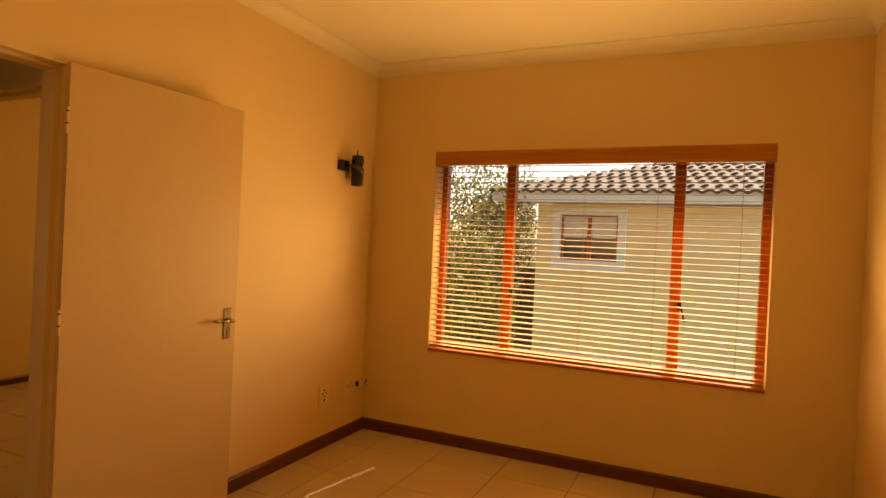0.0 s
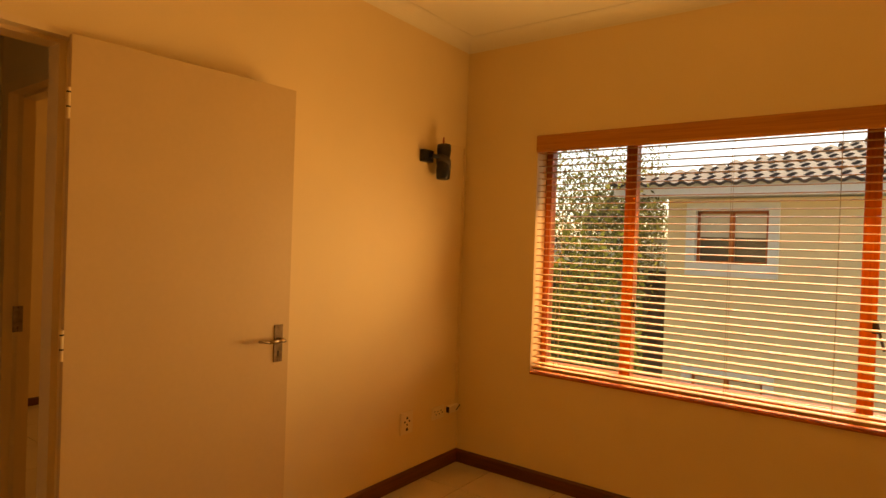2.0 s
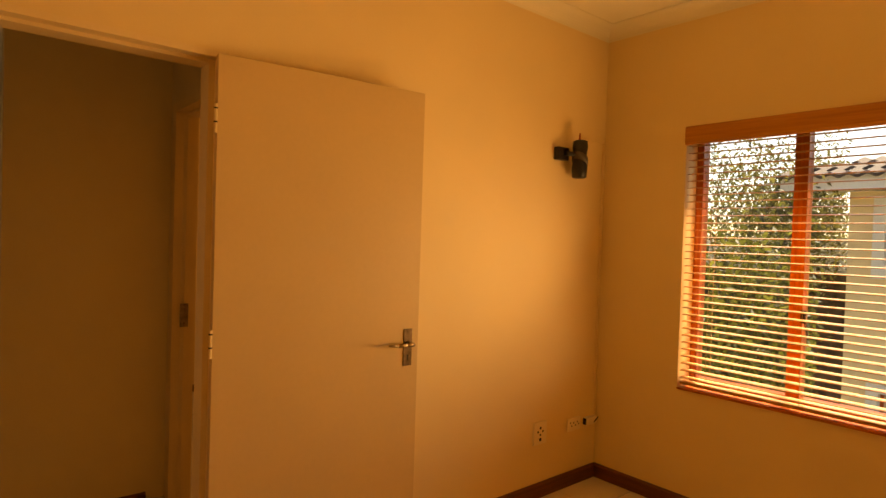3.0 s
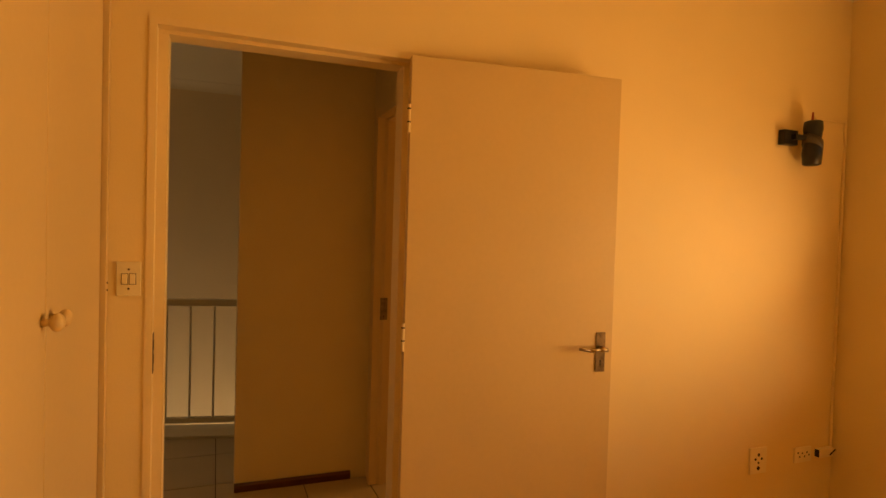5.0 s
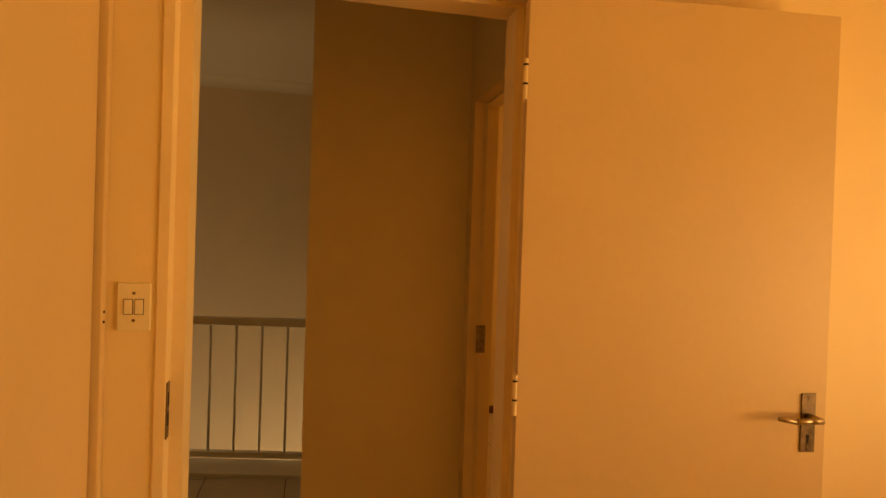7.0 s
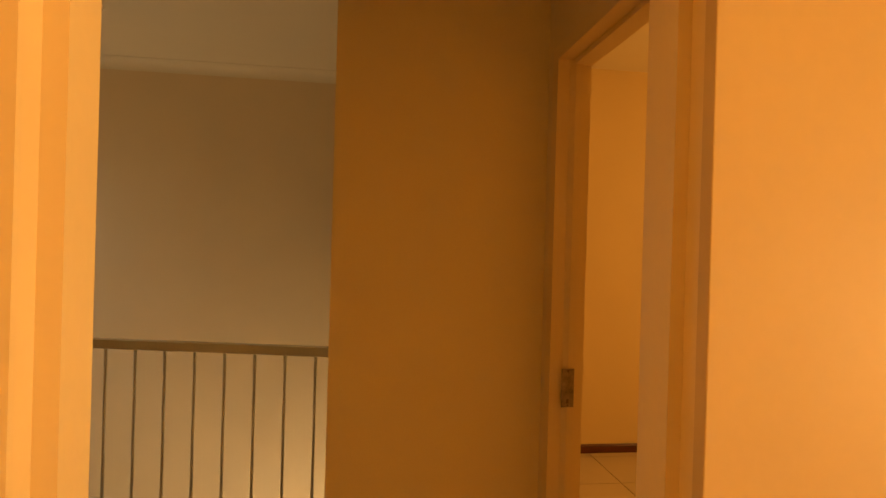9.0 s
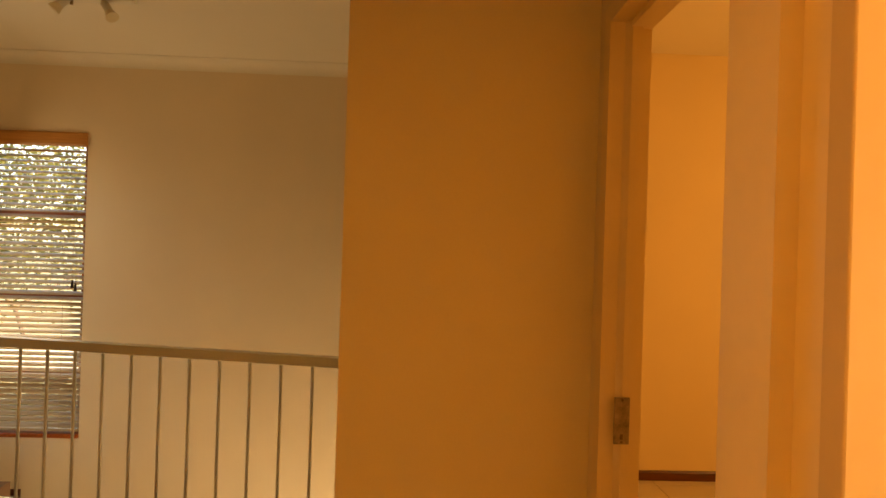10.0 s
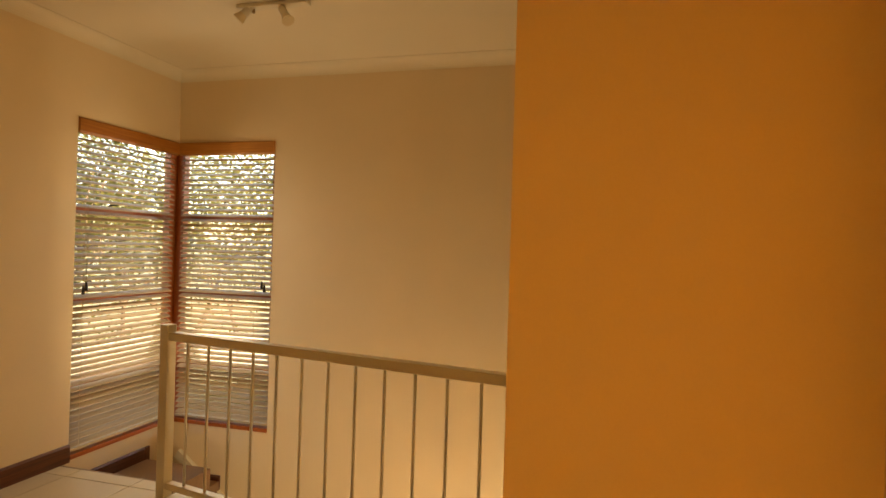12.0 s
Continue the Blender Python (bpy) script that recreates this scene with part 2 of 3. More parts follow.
solid("wall_stair_side", boxes((WX, -0.13, YL - 0.22, YL, DOWN, 2.9), (XF, WX, YL - 0.22, YL, DOWN, WZ0), (XF, WX, YL - 0.22, YL, WZ1, 2.9)),
      PAINT_HALL, "off-white landing wall ending at a corner window", "wall", "structure")

solid("ceiling_bedroom", boxes((-0.0, XR, YB, YW, H_BED, 2.9)), PAINT_CEIL, "plain painted bedroom ceiling", "ceiling", "structure")
solid("ceiling_hall", boxes((XF, -0.13, YL, YH, H_HALL, 2.9)), PAINT_CEIL, "plain painted landing ceiling", "ceiling", "structure")
solid("ceiling_second_room", boxes((-3.20, -0.13, YH + 0.086, 3.2, H_BED, 2.9)), PAINT_CEIL, "plain painted ceiling", "ceiling", "structure")


def cornice(name, corners, h):
    """A plaster cove running round a room along its wall faces; corners go anticlockwise."""
    prof = [(0.0, -COVE)] + [(COVE - COVE * math.cos(k / 8 * math.pi / 2) + 0.003, -COVE + COVE * math.sin(k / 8 * math.pi / 2) - 0.003) for k in range(9)] + [(COVE, 0.0), (0.0, 0.0)]
    bm = bmesh.new()
    n = len(corners)
    loops = []
    for i, (x, y) in enumerate(corners):
        (xp, yp), (xn, yn) = corners[i - 1], corners[(i + 1) % n]
        a, b = Vector((x - xp, y - yp)).normalized(), Vector((xn - x, yn - y)).normalized()
        inward = Vector((-a.y, a.x)) + Vector((-b.y, b.x))
        loops.append([bm.verts.new((x + inward.x * u, y + inward.y * u, h + w)) for u, w in prof])
    fs = []
    for i in range(n):
        p, q = loops[i], loops[(i + 1) % n]
        for k in range(len(prof)):
            m = (k + 1) % len(prof)
            fs.append(bm.faces.new((p[k], p[m], q[m], q[k])))
    bmesh.ops.recalc_face_normals(bm, faces=fs)
    return solid(name, bm, PAINT_CEIL, "painted plaster cove under the ceiling", "cornice", "structure")


cornice("trim_cornice_bedroom", ((0.0, YB), (XR, YB), (XR, YW), (0.0, YW)), H_BED)
cornice("trim_cornice_landing", ((XF, YL), (-0.13, YL), (-0.13, YH), (-1.194, YH), (-1.194, -0.467), (-1.314, -0.467), (-1.314, YH), (XF, YH)), H_HALL)
# unseen slab; its deeper part is added to block sun from the second room
solid("roof", boxes((XF - 0.6, XR + 0.6, YB - 1.4, YW + 1.20, 2.905, 3.05), (XF - 0.6, -0.2, YW + 1.20, YW + 2.75, 2.905, 3.05)), GROUT, "unseen dark roof slab with an eave, deepened to block sun", "roof", "structure")

floor_bed = solid("floor_bedroom", boxes((-0.13, XR, YB, YW, -0.2, -0.004)), GROUT, "beige tiled bedroom floor", "floor", "structure")
floor_hall = solid("floor_landing", boxes((-2.12, -0.13, YL, YH, -0.2, -0.004), (-2.78, -2.12, YL, -2.56, -0.2, -0.004), (-2.50, -2.12, -2.56, -1.9, -0.2, -0.004), (-2.38, -2.12, -1.9, -1.2, -0.2, -0.004), (-2.26, -2.12, -1.2, -0.6, -0.2, -0.004)), GROUT,
                   "beige tiled landing floor at the stair head", "floor", "structure")
floor_two = solid("floor_second_room", boxes((-3.20, -0.13, YH, 3.2, -0.2, -0.004)), GROUT, "beige tiled floor", "floor", "structure")
solid("floor_lower", boxes((XF, -0.13, YL, YH, DOWN - 0.2, DOWN)), TILE, "tiled floor of the storey below", "floor", "structure")
solid("wall_below_landing", boxes((-2.70, -2.62, -2.56, -2.50, DOWN, -0.03), (-2.10, -2.0, -2.5, YH, DOWN, -0.21)), PAINT_HALL, "off-white wall under the landing edge", "wall", "structure")

# skirting boards
def skirting(name, axis, a, b, face, sign, z=0.0, h=0.075):
    """A stained board with a chamfered top edge; face is the wall's plane, sign the side the room is on."""
    t = 0.014 * sign
    pts = [(face, z), (face + t, z), (face + t, z + h - 0.012), (face + t * 0.45, z + h), (face, z + h)]
    bm = bmesh.new()
    if axis == 0:
        extrude_profile(bm, pts, 0, a, b)
    else:
        extrude_profile(bm, pts, 1, a, b)
    return solid(name, bm, SKIRT_X if axis == 0 else SKIRT_Y, "dark red-brown stained skirting board", "skirting", "structure")


skirting("baseboard_window", 0, 0.0, XR, YW, -1, h=0.082)
skirting("baseboard_door_wall", 1, 0.11, YW - 0.014, 0.0, 1, h=0.082)
skirting("baseboard_side", 1, YB, YW - 0.014, XR, -1, h=0.082)
skirting("baseboard_lobby", 1, -0.467, 0.15, -1.194, 1, h=0.045)
skirting("baseboard_landing", 0, WX, -0.13, YL, 1, h=0.11)
skirting("baseboard_second_room", 1, YH + 0.086, 3.2, -3.20, 1, h=0.06)


# ---- floor tiles ----
def tile_mesh(w, d):
    bm = bmesh.new()
    g, c = 0.0025, 0.003
    pts = [(g, g), (w - g, g), (w - g, d - g), (g, d - g)]
    top = [(g + c, g + c), (w - g - c, g + c), (w - g - c, d - g - c), (g + c, d - g - c)]
    lo = [bm.verts.new((x, y, -0.006)) for x, y in pts]
    mid = [bm.verts.new((x, y, -0.0012)) for x, y in pts]
    hi = [bm.verts.new((x, y, 0.0)) for x, y in top]
    bm.faces.new(hi)
    for i in range(4):
        j = (i + 1) % 4
        bm.faces.new((lo[i], lo[j], mid[j], mid[i]))
        bm.faces.new((mid[i], mid[j], hi[j], hi[i]))
    return mesh_of("tile", bm, TILE)


TILES = {}


def lay_tiles(parent, x0, x1, y0, y1, ox, oy, p=0.45):
    """Square tiles over a rectangle, cut at its edges, with joints through (ox, oy)."""
    i0, i1 = math.floor((x0 - ox) / p), math.ceil((x1 - ox) / p)
    j0, j1 = math.floor((y0 - oy) / p), math.ceil((y1 - oy) / p)
    for i in range(i0, i1):
        for j in range(j0, j1):
            a, b = max(x0, ox + i * p), min(x1, ox + (i + 1) * p)
            c, d = max(y0, oy + j * p), min(y1, oy + (j + 1) * p)
            if b - a < 0.02 or d - c < 0.02:
                continue
            key = (round(b - a, 3), round(d - c, 3))
            if key not in TILES:
                TILES[key] = tile_mesh(*key)
            ob = new("tile", TILES[key])
            ob.parent = parent
            ob.location = (a, c, 0)


lay_tiles(floor_bed, 0.0, XR, YB, YW, 0.716, 2.012)
lay_tiles(floor_bed, -0.13, 0.0, -0.781, 0.096, 0.716, 2.012)
lay_tiles(floor_hall, -2.12, -0.13, YL, YH, -2.67, -3.257)
lay_tiles(floor_hall, -2.78, -2.12, YL, -2.56, -2.67, -3.257)
lay_tiles(floor_hall, -2.50, -2.12, -2.56, -1.9, -2.67, -3.257)
lay_tiles(floor_hall, -2.38, -2.12, -1.9, -1.2, -2.67, -3.257)
lay_tiles(floor_hall, -2.26, -2.12, -1.2, -0.6, -2.67, -3.257)
lay_tiles(floor_two, -3.20, -0.13, YH, 3.2, -2.67, -3.257)


# ---- doors ----
def door_frame_x(name, y0, y1, z1, face_a, face_b):
    """Pressed-steel frame in a wall across x; y0..y1 its outer width, face_a > face_b the wall's faces."""
    f = empty(name, (face_a, (y0 + y1) / 2, 0), "cream-painted pressed steel door frame", "door frame", kind="structure")
    w, st = 0.022, 0.026
    pr = 0.005
    for nm, s0, s1, st in (("jamb", y0, 1, 0.030), ("jamb", y1, -1, 0.021)):
        # stepped profile: face, rebate, stop
        q = [(face_a + pr, s0), (face_a + pr, s0 + s1 * w), (face_a - 0.045, s0 + s1 * w), (face_a - 0.045, s0 + s1 * (w + st)),
             (face_b + 0.0, s0 + s1 * (w + st)), (face_b - pr, s0 + s1 * (w + st - 0.012)), (face_b - pr, s0), ]
        bm = bmesh.new()
        extrude_profile(bm, q, 2, 0.0, z1)
        place(nm, bm, ENAMEL, f)
    q = [(face_a + pr, z1), (face_a + pr, z1 - w), (face_a - 0.043, z1 - w), (face_a - 0.043, z1 - w - st * 0.6), (face_b, z1 - w - st * 0.6), (face_b - pr - 0.002, z1 - w), (face_b - pr - 0.002, z1)]
    bm = bmesh.new()
    extrude_profile(bm, q, 1, 0, 1)
    for v in bm.verts:
        v.co = Vector((v.co.x, y0 + w + v.co.y * (y1 - y0 - 2 * w), v.co.z))
    place("head", bm, ENAMEL, f)
    return f


door_frame = door_frame_x("door_frame_bedroom", -0.781, 0.096, 2.040, 0.0, -0.13)
SW = radians(5.1)


def lever_handle(parent, y, z, x, out=1):
    """A lever handle on a long back plate with a keyhole, under the door leaf."""
    plate = part("back_plate", boxes((x, x + 0.004 * out, y - 0.021, y + 0.021, z - 0.095, z + 0.062), bevel=0.0015), STRIKE, parent, "worn dark brass back plate")
    bm = bmesh.new()
    rod(bm, (x + 0.003 * out, y, z), (x + 0.045 * out, y, z), 0.009)
    pts = [(x + 0.045 * out, y + 0.004, z), (x + 0.05 * out, y - 0.03, z + 0.002), (x + 0.047 * out, y - 0.07, z - 0.001), (x + 0.043 * out, y - 0.115, z + 0.006)]
    for i in range(3):
        rod(bm, pts[i], pts[i + 1], 0.009 - 0.0012 * i, 10, 0.0085 - 0.0015 * i)
        bmesh.ops.create_icosphere(bm, subdivisions=1, radius=0.0088 - 0.0012 * i, matrix=Matrix.Translation(pts[i]))
    part("lever", bm, BRASS, plate, "dull brass lever", smooth=True)
    bm = bmesh.new()
    rod(bm, (x, y, z - 0.052), (x + 0.0055 * out, y, z - 0.052), 0.0045)
    box(bm, x, x + 0.0055 * out, y - 0.0025, y + 0.0025, z - 0.07, z - 0.052)
    part("keyhole", bm, HOLE, plate)
    for dz in (0.05, -0.085):
        bm = bmesh.new()
        rod(bm, (x, y, z + dz), (x + 0.0055 * out, y, z + dz), 0.0035, 8)
        part("screw", bm, STRIKE, plate)
    return plate


door_1 = empty("door_1", (0.036, 0.0585, 0.0), "flat cream door leaf folded open against the wall", "door", kind="structure")
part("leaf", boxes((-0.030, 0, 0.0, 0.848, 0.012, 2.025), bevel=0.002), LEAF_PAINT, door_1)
lever_handle(door_1, 0.795, 0.962, 0.0)
door_1.rotation_euler = (0, 0, -SW)
for hz in (0.25, 1.02, 1.80):
    bm = bmesh.new()
    rod(bm, (0.004, -0.006, hz - 0.05), (0.004, -0.006, hz + 0.05), 0.006, 10)
    box(bm, -0.027, 0.0, -0.0025, 0.0005, hz - 0.05, hz + 0.05)
    hg = part("hinge", bm, ENAMEL, door_1, "painted steel hinge")
    for dz in (0.035, -0.012):
        part("knuckle_gap", rod(bmesh.new(), (0.004, -0.006, hz + dz - 0.0025), (0.004, -0.006, hz + dz + 0.0025), 0.0066, 8), HOLE, hg)

for nm, at, lab in (("strike_plate", (-0.020, -0.7587, 0.990), "worn dark strike plate in the door frame"),):
    sp = empty(nm, at, lab, "strike plate")
    bm = boxes((-0.013, 0.013, -0.0005, 0.0022, -0.064, 0.064), bevel=0.0008)
    part("plate", bm, STRIKE, sp)
    for z0, z1 in ((-0.035, -0.005), (0.01, 0.04)):
        part("slot", boxes((-0.006, 0.006, 0.0, 0.0030, z0, z1)), HOLE, sp)

# second doorway, across y
f2 = empty("door_frame_second", (-0.68, YH, 0), "cream-painted pressed steel door frame", "door frame", kind="structure")
A2, B2, Z2 = -1.115, -0.25, 2.055
for s0, s1 in ((A2, 1), (B2, -1)):
    y0, y1, w = YH - 0.012, YH + 0.098, 0.045
    q = [(s0, y0), (s0 + s1 * w, y0), (s0 + s1 * w, y0 + 0.04), (s0 + s1 * (w + 0.014), y0 + 0.055), (s0 + s1 * (w + 0.014), y1 - 0.03), (s0 + s1 * w, y1 - 0.03), (s0 + s1 * w, y1), (s0, y1)]
    place("jamb", extrude_profile(bmesh.new(), q, 2, 0.0, Z2), ENAMEL, f2)
q = [(YH - 0.012, Z2), (YH - 0.012, Z2 - 0.045), (YH + 0.04, Z2 - 0.045), (YH + 0.04, Z2 - 0.06), (YH + 0.098, Z2 - 0.06), (YH + 0.098, Z2)]
place("head", extrude_profile(bmesh.new(), q, 0, A2 + 0.045, B2 - 0.045), ENAMEL, f2)
sp2 = empty("strike_plate", (-1.052, YH + 0.042, 0.974), "grey steel strike plate in the second door frame", "strike plate")
part("plate", boxes((-0.003, 0.0022, -0.020, 0.020, -0.06, 0.06), bevel=0.0008), PLATE, sp2)
part("slot", boxes((0.0, 0.0030, -0.010, 0.006, -0.020, 0.045)), PLATE, sp2)
part("keeper", boxes((0.0, 0.0034, -0.004, 0.004, -0.048, -0.034), bevel=0.0008), STRIKE, sp2, "rusty lower slot")
for dz in (0.054, -0.054):
    part("screw", rod(bmesh.new(), (0.001, 0, dz), (0.0030, 0, dz), 0.0035, 8), STRIKE, sp2)

# ---- bedroom: wardrobe, switch, sockets, speaker ----
YWD = -0.900
wardrobe = empty("wardrobe", (0.65, -1.2, 0), "tall built-in cream wardrobe with closed double doors", "wardrobe")
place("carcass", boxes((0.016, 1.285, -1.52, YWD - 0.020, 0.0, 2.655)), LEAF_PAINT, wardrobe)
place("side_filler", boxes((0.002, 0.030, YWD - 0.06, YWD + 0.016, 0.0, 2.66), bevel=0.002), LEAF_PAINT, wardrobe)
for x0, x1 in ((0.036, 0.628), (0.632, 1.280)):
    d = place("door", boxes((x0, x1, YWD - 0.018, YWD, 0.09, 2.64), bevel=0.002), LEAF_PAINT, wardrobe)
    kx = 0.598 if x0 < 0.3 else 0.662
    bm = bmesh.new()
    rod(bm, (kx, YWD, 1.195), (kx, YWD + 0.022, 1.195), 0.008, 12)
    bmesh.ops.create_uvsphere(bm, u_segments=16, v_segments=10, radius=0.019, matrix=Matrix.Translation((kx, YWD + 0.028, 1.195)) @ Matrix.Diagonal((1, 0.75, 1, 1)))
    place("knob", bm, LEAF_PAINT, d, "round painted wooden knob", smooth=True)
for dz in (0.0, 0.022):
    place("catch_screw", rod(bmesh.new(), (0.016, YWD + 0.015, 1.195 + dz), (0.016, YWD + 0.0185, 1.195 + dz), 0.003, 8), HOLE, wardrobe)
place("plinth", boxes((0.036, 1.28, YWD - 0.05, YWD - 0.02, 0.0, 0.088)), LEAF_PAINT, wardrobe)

switch = empty("light_switch", (0.0, -0.8265, 1.2275), "ivory double rocker light switch on the wall", "light switch")
part("plate", boxes((0.0, 0.008, -0.034, 0.034, -0.053, 0.053), bevel=0.002), PLASTIC, switch)
for dy in (-0.011, 0.011):
    part("rocker", boxes((0.007, 0.0125, dy - 0.008, dy + 0.008, -0.016, 0.016), bevel=0.0015), PLASTIC, switch)
    part("rocker_gap", boxes((0.007, 0.0086, dy - 0.0095, dy + 0.0095, -0.0175, 0.0175)), GROUT, switch)
for dz in (0.03, -0.03):
    part("screw", rod(bmesh.new(), (0.006, 0, dz), (0.0092, 0, dz), 0.0035, 10), STRIKE, switch)


def socket(name, y, z, w, h, label, holes):
    s = empty(name, (0.0, y, z), label, "wall socket")
    part("plate", boxes((0.0, 0.010, -w / 2, w / 2, -h / 2, h / 2), bevel=0.002), PLASTIC, s)
    for hy, hz, r in holes:
        part("hole", rod(bmesh.new(), (0.006, hy, hz), (0.0108, hy, hz), r, 10), HOLE, s)
    return s


socket("wall_socket", 1.851, 0.359, 0.105, 0.125, "ivory three-pin wall socket above the skirting",
       [(0, 0.028, 0.008), (-0.020, 0.008, 0.0065), (0.020, 0.008, 0.0065), (0.0, -0.010, 0.006), (0.0, -0.036, 0.010)])
socket("wall_socket", 2.150, 0.355, 0.115, 0.075, "flat ivory double socket near the corner",
       [(-0.036, 0.012, 0.0045), (-0.024, -0.008, 0.0045), (-0.006, 0.008, 0.0045), (0.010, -0.008, 0.0045), (0.026, 0.010, 0.0045), (0.040, -0.004, 0.0045)])
box_a = empty("cable_box", (0.0, 2.297, 0.355), "small ivory cable box by the corner", "cable box")
part("body", boxes((0.0, 0.03, -0.055, 0.045, -0.022, 0.022), bevel=0.004), PLASTIC, box_a)
part("plug", boxes((0.004, 0.026, -0.058, -0.0545, -0.018, 0.018)), HOLE, box_a, "dark plug end")
bm = bmesh.new()
rod(bm, (0.034, 0.01, -0.01), (0.04, 0.04, 0.018), 0.003, 8)
part("wire", bm, HOLE, box_a, "thin dark wire")

cable = empty("speaker_cable", (0.0, 2.345, 0.3), "thin painted cable conduit up the wall corner", "cable")
bm = boxes((0.0, 0.010, 2.340, 2.352, 0.34, 2.012), (0.0, 0.008, 2.13, 2.340, 2.004, 2.012))
place("conduit", bm, PAINT_BED, cable)

spk = empty("wall_speaker", (0.0, 1.948, 1.897), "black satellite speaker on a swivel wall bracket", "speaker")
part("wall_plate", boxes((0.0, 0.035, -0.055, 0.035, -0.035, 0.035), bevel=0.004), BLACK, spk)
bm = boxes((0.03, 0.06, -0.01, 0.012, -0.012, 0.012))
rod(bm, (0.05, 0.0, 0), (0.065, 0.07, 0.0), 0.013, 12)
part("bracket_arm", bm, BLACK, spk)
# cabinet: waisted, with rounded ends, turned to the room
bm = bmesh.new()
rings = [(-0.128, 0.026), (-0.122, 0.037), (-0.06, 0.041), (-0.01, 0.036), (0.03, 0.034), (0.08, 0.040), (0.122, 0.037), (0.128, 0.026)]
prev = None
for z, r in rings:
    ring = [bm.verts.new((0.070 + r * 1.1 * math.cos(a), 0.085 + r * math.sin(a), z * 0.82 - 0.025)) for a in (i * math.tau / 20 for i in range(20))]
    if prev:
        for i in range(20):
            bm.faces.new((prev[i], prev[(i + 1) % 20], ring[(i + 1) % 20], ring[i]))
    else:
        bm.faces.new(ring[::-1])
    prev = ring
bm.faces.new(prev)
part("cabinet", bm, BLACK, spk, "black waisted cabinet", smooth=True)
bm = bmesh.new()
bot = [bm.verts.new((0.070 + 0.0455 * math.cos(a), 0.085 + 0.0425 * math.sin(a), -0.046 - 0.026 * math.sin(a))) for a in (i * math.tau / 20 for i in range(20))]
top = [bm.verts.new((0.070 + 0.0455 * math.cos(a), 0.085 + 0.0425 * math.sin(a), -0.008 - 0.026 * math.sin(a))) for a in (i * math.tau / 20 for i in range(20))]
for i in range(20):
    bm.faces.new((bot[i], bot[(i + 1) % 20], top[(i + 1) % 20], top[i]))
bm.faces.new(bot[::-1])
bm.faces.new(top)
part("band", bm, GREY, spk, "slanting grey band", smooth=True)
bm = bmesh.new()
rod(bm, (0.066, 0.083, 0.078), (0.066, 0.085, 0.120), 0.006, 8, 0.004)
part("top_plug", bm, RED, spk, "short dark red plug")


# ---- windows and blinds ----
def pane(parent, x0, x1, y0, y1, z0, z1):
    ob = place("pane", boxes((x0, x1, y0, y1, z0, z1)), GLASS, parent, "clear glass pane")
    ob.visible_shadow = False
    return ob


win1 = empty("window_1", (1.565, YW + 0.15, WB), "wide three-light window with orange timber frame", "window", kind="structure")
FY0, FY1 = YW + 0.122, YW + 0.187
for z0, z1, nm in ((WB + 0.002, 0.697, "bottom_rail"), (1.985, WT - 0.002, "top_rail")):
    place(nm, boxes((WL + 0.002, WR - 0.002, FY0, FY1, z0, z1), bevel=0.003), FRAME_X, win1)
for x0, x1 in ((WL + 0.002, 0.552), (1.000, 1.062), (2.085, 2.149), (2.570, WR - 0.002)):
    place("mullion", boxes((x0, x1, FY0 - 0.002, FY1 + 0.002, 0.697, 1.985), bevel=0.003), FRAME_Z, win1)
for x0, x1 in ((0.552, 1.000), (1.062, 2.085), (2.149, 2.570)):
    pane(win1, x0, x1, FY0 + 0.03, FY0 + 0.034, 0.697, 1.985)
place("window_sill", boxes((WL + 0.002, WR - 0.002, YW - 0.012, FY0 - 0.001, WB + 0.002, WB + 0.014), bevel=0.003), FRAME_X, win1, "stained timber sill")
for x in (1.075, 2.150):
    bm = bmesh.new()
    box(bm, x - 0.018, x + 0.006, FY0 - 0.012, FY0 - 0.002, 1.06, 1.12)
    rod(bm, (x, FY0 - 0.018, 1.10), (x + 0.028, FY0 - 0.045, 0.99), 0.006, 8)
    place("latch", bm, HOLE, win1, "dark window latch")


